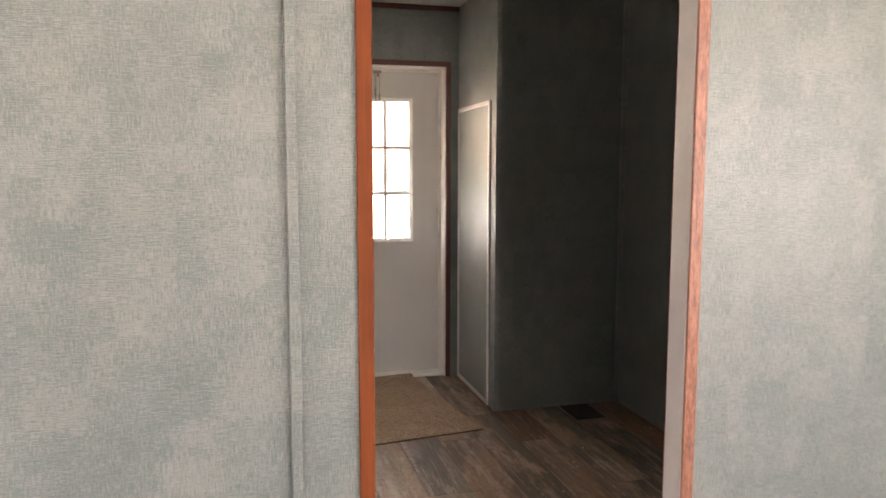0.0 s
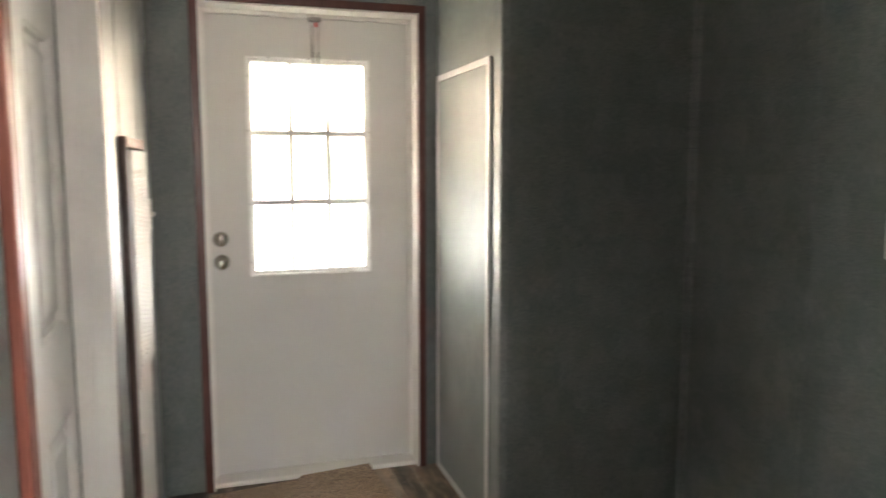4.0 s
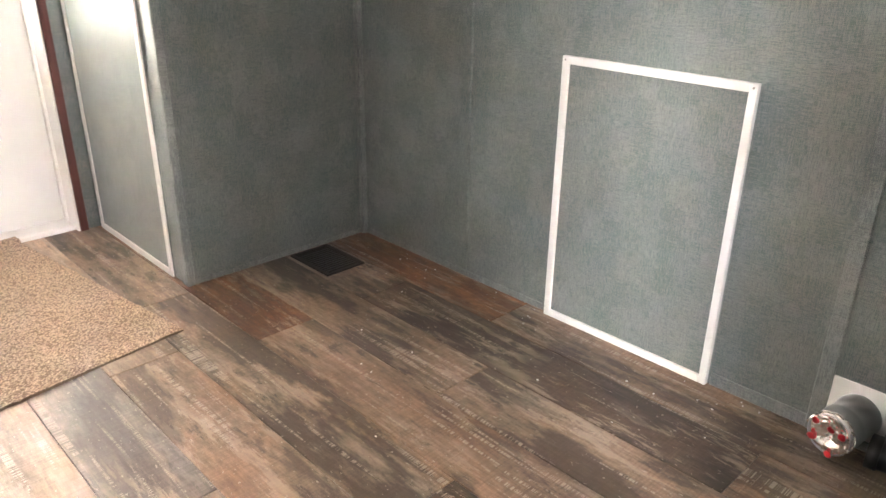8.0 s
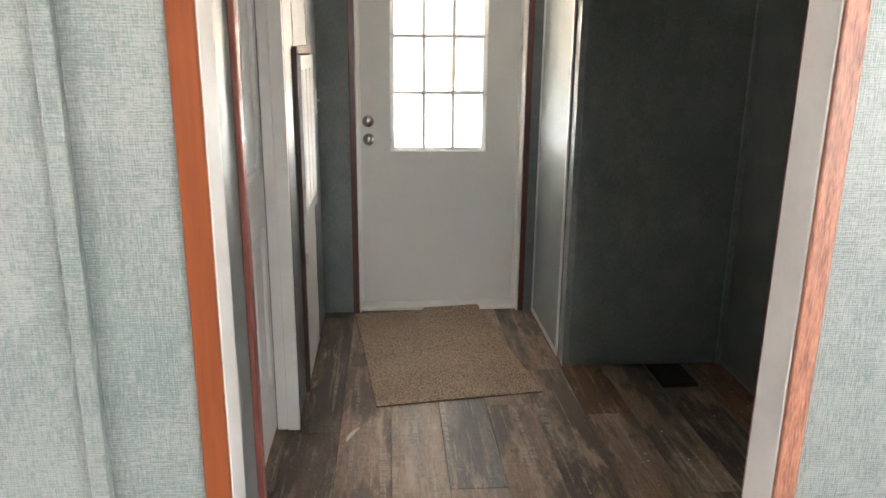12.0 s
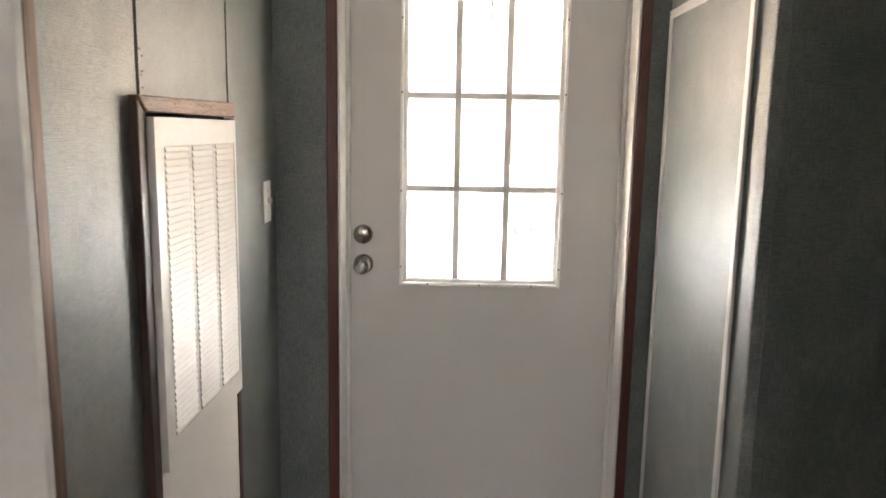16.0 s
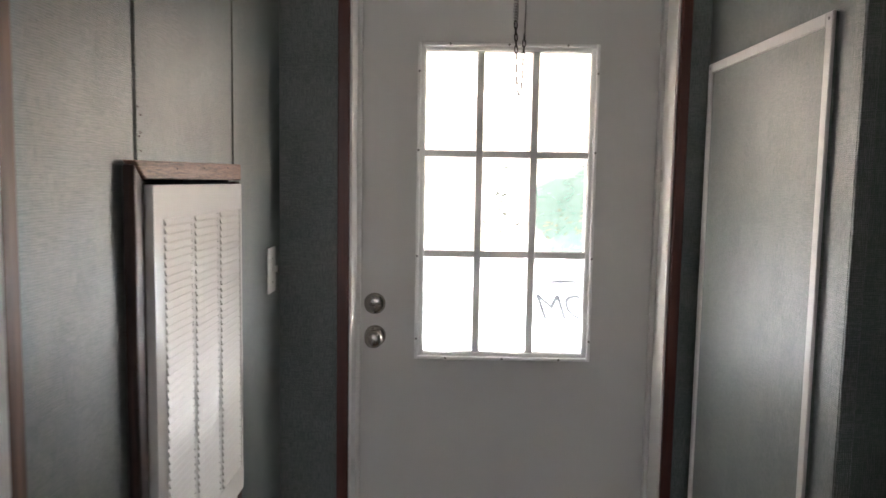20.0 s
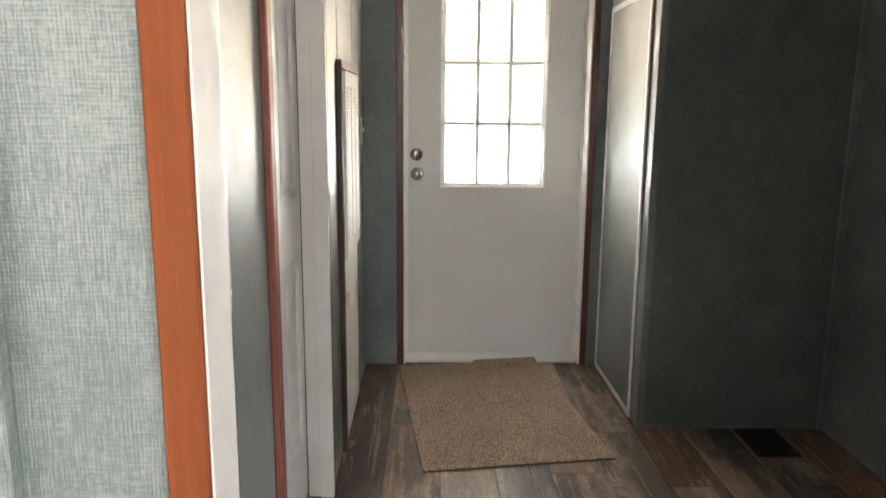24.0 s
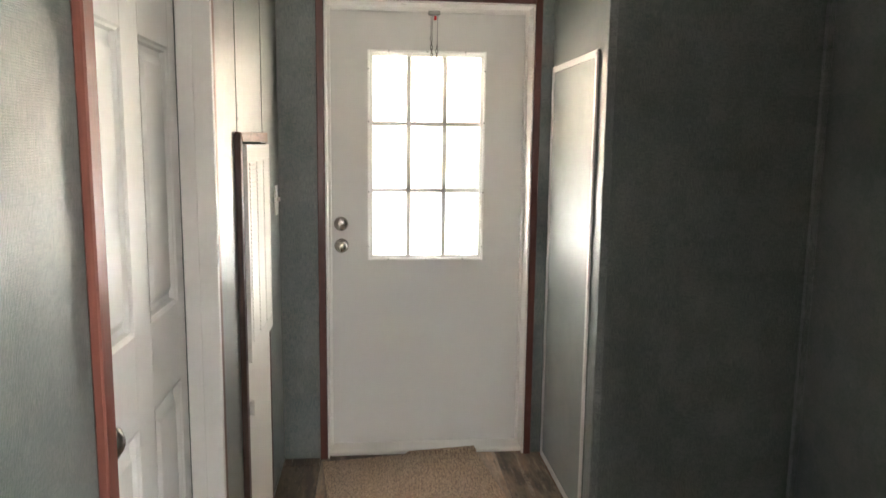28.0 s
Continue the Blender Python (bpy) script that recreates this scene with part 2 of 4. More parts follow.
def stained_wood(name, dark, light, rough=0.35, along=(90, 90, 3), shine=0.5):
    m, nt, b = material(name)
    g = noise_of(nt, mapped(nt, along), 1.0, 5, 0.65)
    w = noise_of(nt, mapped(nt, tuple(a * 0.2 for a in along)), 1.0, 2)
    both = maths(nt, 'ADD', maths(nt, 'MULTIPLY', g, 0.6), maths(nt, 'MULTIPLY', w, 0.4))
    nt.links.new(ramp(nt, both, [(0.32, dark), (0.68, light)]), b.inputs["Base Color"])
    nt.links.new(maths(nt, 'MULTIPLY_ADD', g, 0.3, rough - 0.1), b.inputs["Roughness"])
    b.inputs["Specular IOR Level"].default_value = shine
    bump(nt, b, g, 0.3, 0.0015)
    return m


def metal(name, color, rough):
    m, nt, b = material(name)
    n = noise_of(nt, mapped(nt, (60, 60, 60), "object"), 1.0, 3)
    b.inputs["Base Color"].default_value = (*color, 1)
    b.inputs["Metallic"].default_value = 1.0
    nt.links.new(maths(nt, 'MULTIPLY_ADD', n, 0.2, rough - 0.1), b.inputs["Roughness"])
    return m


def carpet_material():
    m, nt, b = material("tan loop carpet")
    v = mapped(nt, (0.62, 1, 1), "object")
    vor = node(nt, "ShaderNodeTexVoronoi", Scale=230.0)
    nt.links.new(v, vor.inputs["Vector"])
    n = noise_of(nt, v, 230.0, 4, 0.75)
    big = noise_of(nt, v, 5.0, 3)
    loop = maths(nt, 'ADD', maths(nt, 'MULTIPLY', vor.outputs["Distance"], 0.8), maths(nt, 'MULTIPLY_ADD', n, 0.85, -0.18))
    c = ramp(nt, loop, [(0.15, (0.84, 0.655, 0.485)), (0.45, (0.57, 0.425, 0.305)), (0.80, (0.20, 0.138, 0.096))])
    c = mix_rgb(nt, 0.35, c, ramp(nt, big, [(0.35, (0.7, 0.68, 0.66)), (0.65, (1.1, 1.1, 1.1))]), 'MULTIPLY')
    nt.links.new(c, b.inputs["Base Color"])
    b.inputs["Roughness"].default_value = 0.95
    bump(nt, b, maths(nt, 'SUBTRACT', 1.0, loop), 1.0, 0.006)
    return m


def glass_material():
    """Thin clear pane: light passes straight, with a faint sharp reflection."""
    m, nt, b = material("window glass")
    clear = nt.nodes.new("ShaderNodeBsdfTransparent")
    clear.inputs["Color"].default_value = (0.96, 0.97, 0.96, 1)
    gloss = node(nt, "ShaderNodeBsdfGlossy", Roughness=0.02)
    mix = nt.nodes.new("ShaderNodeMixShader")
    mix.inputs[0].default_value = 0.05
    nt.links.new(clear.outputs[0], mix.inputs[1])
    nt.links.new(gloss.outputs[0], mix.inputs[2])
    nt.links.new(mix.outputs[0], nt.nodes["Material Output"].inputs["Surface"])
    nt.nodes.remove(b)
    return m


LINEN = linen_wall("linen wall panel", (0.083, 0.112, 0.105), (0.198, 0.209, 0.196), 0.36)
BATTEN = linen_wall("linen batten", (0.115, 0.138, 0.133), (0.26, 0.272, 0.258), 0.36, 0.55)
TONES = {
    "slate": (0.205, 0.176, 0.162), "tan": (0.298, 0.226, 0.170), "brown": (0.240, 0.166, 0.122), "russet": (0.225, 0.110, 0.060),
    "dark": (0.102, 0.074, 0.056), "drab": (0.225, 0.168, 0.126), "pale": (0.360, 0.284, 0.215),
}
SOOTY = {"slate": 0.45, "tan": 0.30, "brown": 0.62, "russet": 0.50, "dark": 0.90, "drab": 0.75, "pale": 0.40}
PLANKS = {k: plank_material(k + " rustic vinyl plank", v, SOOTY[k]) for k, v in TONES.items()}
# floor underlay; also painted shade behind the wall joints and in the closet
GAP_DARK = paint("dark underlay and gap shade", (0.03, 0.024, 0.02), 0.8)
ORANGE = stained_wood("cherry stained trim", (0.098, 0.0215, 0.0042), (0.185, 0.045, 0.0100), 0.62, shine=0.22)
RUBBED = stained_wood("rubbed cherry trim with open grain", (0.050, 0.018, 0.012), (0.42, 0.170, 0.098), 0.42, (520, 520, 60))
MAROON = stained_wood("dark cherry trim", (0.060, 0.014, 0.010), (0.115, 0.030, 0.020), 0.30)
CHERRY = stained_wood("cherry edge trim", (0.10, 0.028, 0.018), (0.19, 0.060, 0.040), 0.38)
WALNUT = stained_wood("worn walnut trim", (0.018, 0.008, 0.006), (0.44, 0.25, 0.185), 0.40, (60, 34, 380))
RUBWALNUT = stained_wood("rubbed walnut trim", (0.030, 0.013, 0.010), (0.30, 0.165, 0.12), 0.40, (200, 90, 7))
DARKWALNUT = stained_wood("dark worn walnut trim", (0.014, 0.007, 0.006), (0.115, 0.058, 0.043), 0.42, (160, 60, 8))
WHITE = paint("white trim paint", (0.80, 0.78, 0.745), 0.32, 0.04, 60)
DOORPAINT = paint("white interior door paint", (0.75, 0.735, 0.71), 0.52, 0.04, 60)
STRIP = paint("white painted strip", (0.68, 0.665, 0.645), 0.4, 0.06, 60)
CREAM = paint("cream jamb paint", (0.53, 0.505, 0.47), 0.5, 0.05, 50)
# jamb paint darkened in colour, since the right side catches too much light
DIMMED_JAMB = paint("jamb paint dimmed for right side", (0.42, 0.395, 0.37), 0.5, 0.06, 50)
DOORWHITE = paint("white steel door skin", (0.66, 0.645, 0.615), 0.5, 0.012, 90, 0.05)
LITE = paint("white door lite frame", (0.90, 0.89, 0.87), 0.35, 0.03, 60)
PANELWHITE = paint("glossy grey-white panel cover", (0.66, 0.645, 0.645), 0.22, 0.03, 8, 0.02)
GRILLE = paint("white enamelled steel grille", (0.74, 0.72, 0.70), 0.34, 0.02, 260, 0.10, 0.0, 0.0008)
CEILPAINT = paint("white ceiling board", (0.72, 0.71, 0.68), 0.8, 0.04, 30)
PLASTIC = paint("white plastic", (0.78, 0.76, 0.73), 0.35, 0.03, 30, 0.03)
# white plastic darkened: shade of the box's recess put into the colour
SHADED_TRAY = paint("white plastic with recess shade", (0.50, 0.485, 0.475), 0.45, 0.03, 30, 0.03)
IVORY = paint("ivory pvc", (0.78, 0.70, 0.54), 0.4, 0.03, 30, 0.03)
# dark colour for nail heads, and for the shade painted into slots and holes
SHADE_AND_NAIL = paint("slot shade and nail head paint", (0.10, 0.09, 0.085), 0.8)
BLACK = paint("black rubber", (0.012, 0.012, 0.013), 0.5, 0.2, 40, 0.1)
BRONZE = paint("dark bronze register", (0.014, 0.009, 0.007), 0.62, 0.2, 60, 0.1)
NICKEL = metal("satin nickel", (0.36, 0.335, 0.30), 0.24)
STEEL = metal("galvanised steel", (0.55, 0.56, 0.57), 0.40)
ZINC = metal("zinc chain", (0.34, 0.33, 0.31), 0.42)
# zinc links painted dark, their backlit look put into the colour
BACKLIT_LINK = paint("zinc darkened as backlit", (0.10, 0.093, 0.083), 0.45, 0.3, 80)
BRASS = metal("old brass", (0.45, 0.27, 0.10), 0.35)
FOIL = metal("crumpled foil", (0.85, 0.80, 0.77), 0.22)
RED = paint("red print", (0.62, 0.02, 0.03), 0.4)
TAGPAPER = paint("paper tag", (0.74, 0.74, 0.75), 0.7)
INK = paint("grey ink", (0.42, 0.43, 0.45), 0.7)
BLUEINK = paint("blue ink", (0.30, 0.34, 0.50), 0.7)
CARPET = carpet_material()
GLASS = glass_material()


# ---- mesh tools ----
ORIGIN = {}


def thing(name, at, label, category, group="", kind=""):
    ob = new(name)
    ob.location = at
    ob.empty_display_size = 0.05
    ORIGIN[ob.name] = Vector(at)
    return tagged(ob, label, category, group, kind)


def part(name, bm, mat, parent=None, label="", smooth=False):
    """Link a bmesh, given in world places, as one mesh object under its thing or part."""
    at = ORIGIN[parent.name] if parent else Vector((0, 0, 0))
    if at.length:
        bmesh.ops.translate(bm, verts=bm.verts, vec=-at)
    me = bpy.data.meshes.new(name)
    bm.to_mesh(me)
    bm.free()
    me.materials.append(mat)
    if smooth:
        me.polygons.foreach_set("use_smooth", [True] * len(me.polygons))
        me.update()
    ob = new(name, me)
    if parent:
        ob.parent = parent
    ORIGIN[ob.name] = at
    if label:
        ob["label"] = label
    return ob


def structure(name, bm, mat, label, category="wall", smooth=False):
    return tagged(part(name, bm, mat, smooth=smooth), label, category, kind="structure")


def box(bm, a, b, bevel=0.0, seg=1):
    a, b = [min(p, q) for p, q in zip(a, b)], [max(p, q) for p, q in zip(a, b)]
    made = bmesh.ops.create_cube(bm, size=1.0)["verts"]
    for v in made:
        v.co = Vector([(lo + hi) / 2 + c * (hi - lo) for lo, hi, c in zip(a, b, v.co)])
    if bevel:
        edges = list({e for v in made for e in v.link_edges})
        bmesh.ops.bevel(bm, geom=edges, offset=bevel, segments=seg, affect='EDGES', profile=0.5)
    return bm


def boxes(*pairs, bevel=0.0, seg=1):
    bm = bmesh.new()
    for a, b in pairs:
        box(bm, a, b, bevel, seg)
    return bm


def turned(axis_from, axis_to, profile, seg=28):
    """A lathe body: profile rows of (along 0..1, radius)."""
    bm = bmesh.new()
    a, b = Vector(axis_from), Vector(axis_to)
    d = (b - a)
    q = d.to_track_quat('Z', 'Y')
    rings = []
    for s, r in profile:
        c = a + d * s
        if r < 1e-6:
            rings.append([bm.verts.new(c)])
        else:
            rings.append([bm.verts.new(c + q @ Vector((r * math.cos(2 * math.pi * k / seg), r * math.sin(2 * math.pi * k / seg), 0))) for k in range(seg)])
    for r0, r1 in zip(rings, rings[1:]):
        for k in range(seg):
            n = (k + 1) % seg
            if len(r0) == 1 and len(r1) == 1:
                continue
            if len(r0) == 1:
                bm.faces.new((r0[0], r1[k], r1[n]))
            elif len(r1) == 1:
                bm.faces.new((r0[k], r1[0], r0[n]))
            else:
                bm.faces.new((r0[k], r1[k], r1[n], r0[n]))
    bmesh.ops.recalc_face_normals(bm, faces=bm.faces)
    return bm


def swept(points, r, seg=8, closed=False):
    bm = bmesh.new()
    pts = [Vector(p) for p in points]
    n = len(pts)
    rings, ref = [], None
    for i, p in enumerate(pts):
        d = (pts[(i + 1) % n] - pts[i - 1]) if closed else (pts[min(i + 1, n - 1)] - pts[max(i - 1, 0)])
        d.normalize()
        if ref is None:
            ref = Vector((0, 0, 1)) if abs(d.z) < 0.9 else Vector((1, 0, 0))
        side = d.cross(ref).normalized()
        ref = side.cross(d).normalized()
        rings.append([bm.verts.new(p + r * (math.cos(2 * math.pi * k / seg) * side + math.sin(2 * math.pi * k / seg) * ref)) for k in range(seg)])
    for i in range(n if closed else n - 1):
        a, b = rings[i], rings[(i + 1) % n]
        for k in range(seg):
            bm.faces.new((a[k], a[(k + 1) % seg], b[(k + 1) % seg], b[k]))
    if not closed:
        bm.faces.new(rings[0][::-1])
        bm.faces.new(rings[-1])
    bmesh.ops.recalc_face_normals(bm, faces=bm.faces)
    return bm


def wall_with_holes(axis, face, back, span, height, holes, bevel=0.0):
    """A wall slab along x or y, pierced by holes (lo, hi, bottom, top)."""
    bm = bmesh.new()
    cuts = sorted({span[0], span[1], *[h[0] for h in holes], *[h[1] for h in holes]})
    for lo, hi in zip(cuts, cuts[1:]):
        gaps = sorted((h[2], h[3]) for h in holes if h[0] <= lo and h[1] >= hi)
        z = height[0]
        for b, t in gaps + [(height[1], None)]:
            if b - z > 1e-4:
                p, q = ((lo, face, z), (hi, back, b)) if axis == "x" else ((face, lo, z), (back, hi, b))
                box(bm, p, q)
            z = t if t else z
    bmesh.ops.remove_doubles(bm, verts=bm.verts, dist=1e-5)
    return bm


# ---- the plan ----
LEFT, RIGHT, JUT_X, JUT_Y = 0.262, 2.134, 1.400, 4.112
DOORWAY, DOORWAY_IN = 1.972, 2.045
OPEN_L, OPEN_R, OPEN_TOP = 0.398, 1.162, 2.02

# entry door opening in the north wall
structure("wall_north", wall_with_holes("x", NORTH, NORTH + 0.12, (LEFT - 0.32, RIGHT + 0.1), (0, CEIL), [(0.452, 1.316, 0.0, 1.938)]), LINEN,
          "teal-grey linen-textured wall round the entry door")
# side wall, pieced from panels with open joints above the furnace closet
west = wall_with_holes("y", LEFT, LEFT - 0.09, (DOORWAY_IN, 3.934), (0, CEIL), [(2.838, 3.600, 0.0, 2.0)])
box(west, (LEFT, 3.934, 1.372), (LEFT - 0.09, 3.943, CEIL))
box(west, (LEFT, 3.955, 1.372), (LEFT - 0.09, 4.426, CEIL))
box(west, (LEFT, 4.3985, 0.0), (LEFT - 0.09, NORTH, 1.372))
box(west, (LEFT, 4.437, 1.372), (LEFT - 0.09, NORTH, CEIL))
structure("wall_west", west, LINEN, "teal-grey linen-textured wall with a closet and an interior door")
# near-black sheet paints the closet's inner shade seen through the open joints
structure("closet_back", boxes(((LEFT - 0.30, 2.6, 0), (LEFT - 0.26, NORTH, CEIL))), GAP_DARK, "dark sheet standing in for the shade inside the furnace closet")
east = wall_with_holes("y", RIGHT, RIGHT + 0.1, (DOORWAY_IN, 3.550), (0, CEIL), [(2.882, 3.114, 1.015, 1.208)])
box(east, (RIGHT, 3.557, 0), (RIGHT + 0.1, JUT_Y, CEIL))
# near-black strip deepens the panel joint, its shade painted on
structure("joint_backing", boxes(((RIGHT + 0.014, 3.5501, 0), (RIGHT + 0.09, 3.5569, CEIL))), GAP_DARK, "dark strip standing in for the shade in a wall panel gap", "joint")
structure("wall_east", east, LINEN,
          "teal-grey linen-textured laundry wall with a panel joint")
structure("wall_closet_front", boxes(((JUT_X, JUT_Y, 0), (RIGHT, JUT_Y + 0.06, CEIL))), LINEN, "teal-grey linen-textured wall of a boxed-out corner")
structure("wall_closet_side", boxes(((JUT_X, JUT_Y + 0.06, 0), (JUT_X + 0.06, NORTH, CEIL))), LINEN, "teal-grey linen-textured side of a boxed-out corner")
structure("wall_doorway", wall_with_holes("x", DOORWAY, DOORWAY_IN, (WEST, EAST), (0, CEIL), [(OPEN_L - 0.012, OPEN_R + 0.012, 0.0, OPEN_TOP)]), LINEN,
          "pale grey-green linen-textured wall with a cased opening")
structure("ceiling", boxes(((WEST - 0.1, SOUTH - 0.1, CEIL), (EAST + 0.1, NORTH + 0.12, CEIL + 0.08))), CEILPAINT, "white ceiling board", "ceiling")
# the room in front of the opening
structure("wall_front_west", wall_with_holes("y", WEST, WEST - 0.12, (SOUTH, DOORWAY), (0, CEIL), [(-1.3, 0.2, 0.9, 2.0)]), LINEN, "linen-textured wall of the front room")
structure("wall_front_east", wall_with_holes("y", EAST, EAST + 0.12, (SOUTH, DOORWAY), (0, CEIL), [(-2.5, -0.1, 0.7, 2.0)]), LINEN, "linen-textured wall of the front room")
structure("wall_front_south", wall_with_holes("x", SOUTH, SOUTH - 0.12, (WEST - 0.12, EAST + 0.12), (0, CEIL), [(0.25, 1.25, 1.15, 2.05)]), LINEN, "linen-textured wall of the front room")


def room_window(name, axis, at, lo, hi, out, z0=0.9, z1=2.0):
    w = tagged(thing(name, ((at, lo, z0) if axis == "y" else (lo, at, z0)), "unseen white framed window of the front room", "window"), kind="structure")
    for k, (p, q, b, t) in enumerate([(lo, hi, z0, z0 + 0.05), (lo, hi, z1 - 0.05, z1), (lo, lo + 0.05, z0 + 0.05, z1 - 0.05), (hi - 0.05, hi, z0 + 0.05, z1 - 0.05), ((lo + hi) / 2 - 0.02, (lo + hi) / 2 + 0.02, z0 + 0.05, z1 - 0.05)]):
        a, c = ((at, p, b), (at + out * 0.05, q, t)) if axis == "y" else ((p, at, b), (q, at + out * 0.05, t))
        part("window_frame", boxes((a, c), bevel=0.004), WHITE, w)


room_window("window_1", "y", WEST - 0.03, -1.3, 0.2, -1)
# frames for the two assumed windows, added round their lamps
room_window("window_2", "y", EAST + 0.03, -2.5, -0.1, 1, 0.7, 2.0)
room_window("window_3", "x", SOUTH - 0.03, 0.25, 1.25, -1, 1.15, 2.05)

# cased opening
jamb = tagged(thing("doorway_jamb", (OPEN_L, DOORWAY, 0), "cream painted jamb lining the cased opening", "door jamb"), kind="structure")
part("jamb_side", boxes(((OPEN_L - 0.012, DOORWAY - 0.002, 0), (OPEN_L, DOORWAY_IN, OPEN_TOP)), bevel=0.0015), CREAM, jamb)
# right side takes the darkened copy, its dimmer light put into the colour
part("jamb_side", boxes(((OPEN_R, DOORWAY - 0.002, 0), (OPEN_R + 0.012, DOORWAY_IN, OPEN_TOP)), bevel=0.0015), DIMMED_JAMB, jamb, "painted jamb, toned down against strong light")
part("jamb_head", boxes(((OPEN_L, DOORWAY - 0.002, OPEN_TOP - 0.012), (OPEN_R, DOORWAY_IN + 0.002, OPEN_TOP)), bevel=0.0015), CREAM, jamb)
trim = tagged(thing("doorway_trim", (OPEN_L, DOORWAY, 0), "orange-brown cherry stained flat casing round the opening", "door casing"), kind="structure")
part("casing", boxes(((OPEN_L - 0.035, DOORWAY - 0.011, 0), (OPEN_L - 0.001, DOORWAY - 0.002, OPEN_TOP)), bevel=0.002), ORANGE, trim)
part("casing", boxes(((OPEN_R + 0.001, DOORWAY - 0.011, 0), (OPEN_R + 0.033, DOORWAY - 0.002, OPEN_TOP)), bevel=0.002), RUBBED, trim, "rubbed cherry casing with open grain")
part("casing", boxes(((OPEN_L - 0.035, DOORWAY - 0.011, OPEN_TOP), (OPEN_R + 0.033, DOORWAY - 0.002, OPEN_TOP + 0.034)), bevel=0.002), ORANGE, trim)
part("inner_casing", boxes(((OPEN_L - 0.034, DOORWAY_IN, 0), (OPEN_L - 0.003, DOORWAY_IN + 0.010, OPEN_TOP)), bevel=0.002), MAROON, trim)
part("inner_casing", boxes(((OPEN_R + 0.003, DOORWAY_IN, 0), (OPEN_R + 0.034, DOORWAY_IN + 0.010, OPEN_TOP)), bevel=0.002), MAROON, trim)


def batten(name, a, b, label="linen-patterned flat batten over a wall joint", mat=BATTEN):
    return structure(name, boxes((a, b), bevel=0.002), mat, label, "batten")


batten("batten_front", (0.217, DOORWAY - 0.016, 0), (0.241, DOORWAY, CEIL), mat=LINEN)
batten("batten_east", (RIGHT - 0.007, 2.374, 0), (RIGHT, 2.410, CEIL))
batten("batten_corner", (RIGHT - 0.022, JUT_Y - 0.022, 0), (RIGHT, JUT_Y, CEIL), "linen-patterned corner batten")
structure("batten_outer_corner", boxes(((JUT_X - 0.006, JUT_Y - 0.006, 0), (JUT_X + 0.020, JUT_Y, CEIL)), ((JUT_X - 0.006, JUT_Y, 0), (JUT_X, JUT_Y + 0.032, CEIL)), bevel=0.0015), BATTEN, "linen-patterned corner moulding on the boxed-out corner", "moulding")
base = tagged(thing("baseboard", (RIGHT, JUT_Y, 0), "thin teal-grey base strip at the foot of the laundry walls", "baseboard"), kind="structure")
part("base_strip", boxes(((RIGHT - 0.005, 2.41, 0), (RIGHT, 2.655, 0.035)), bevel=0.0015), BATTEN, base)
part("base_strip", boxes(((RIGHT - 0.004, 3.215, 0), (RIGHT, JUT_Y - 0.022, 0.022)), bevel=0.0015), BATTEN, base)
part("base_strip", boxes(((JUT_X + 0.02, JUT_Y - 0.004, 0), (RIGHT - 0.022, JUT_Y, 0.018)), bevel=0.0015), BATTEN, base)
part("base_strip", boxes(((LEFT, 2.07, 0), (LEFT + 0.004, 2.79, 0.03)), bevel=0.0015), BATTEN, base)
part("base_strip", boxes(((LEFT, 4.44, 0), (LEFT + 0.004, NORTH, 0.022)), bevel=0.0015), BATTEN, base)
crown = tagged(thing("trim", (LEFT, NORTH, CEIL), "dark cherry crown strip under the ceiling", "trim"), kind="structure")
part("crown_strip", boxes(((LEFT, NORTH - 0.012, CEIL - 0.03), (JUT_X, NORTH, CEIL)), bevel=0.002), MAROON, crown)

# ---- entry door ----
DOOR_L, DOOR_R, DOOR_Y = 0.460, 1.308, 4.962
door = tagged(thing("door_1", (DOOR_L, DOOR_Y, 0), "white steel entry door with nine glass panes, closed", "door"), kind="structure")
WX0, WX1, WZ0, WZ1 = 0.626, 1.131, 0.860, 1.755
leaf = bmesh.new()
for a, b in [((DOOR_L, 0.022), (WX0 + 0.012, 1.926)), ((WX1 - 0.012, 0.022), (DOOR_R, 1.926)), ((WX0 + 0.012, 0.022), (WX1 - 0.012, WZ0 + 0.012)), ((WX0 + 0.012, WZ1 - 0.012), (WX1 - 0.012, 1.926))]:
    box(leaf, (a[0], DOOR_Y, a[1]), (b[0], DOOR_Y + 0.042, b[1]))
bmesh.ops.remove_doubles(leaf, verts=leaf.verts, dist=1e-5)
part("leaf", leaf, DOORWHITE, door)


def ring_frame(x0, x1, z0, z1, w, y0, y1, bevel):
    return boxes(((x0, y0, z0), (x0 + w, y1, z1)), ((x1 - w, y0, z0), (x1, y1, z1)), ((x0 + w, y0, z0), (x1 - w, y1, z0 + w)), ((x0 + w, y0, z1 - w), (x1 - w, y1, z1)), bevel=bevel, seg=2)


lite = part("lite_frame", ring_frame(WX0, WX1, WZ0, WZ1, 0.010, DOOR_Y - 0.013, DOOR_Y, 0.003), LITE, door, "white moulded window frame with screws")
part("inner_bead", ring_frame(WX0 + 0.010, WX1 - 0.010, WZ0 + 0.010, WZ1 - 0.010, 0.012, DOOR_Y - 0.006, DOOR_Y, 0.002), LITE, lite)
GX0, GX1, GZ0, GZ1 = WX0 + 0.022, WX1 - 0.022, WZ0 + 0.022, WZ1 - 0.022
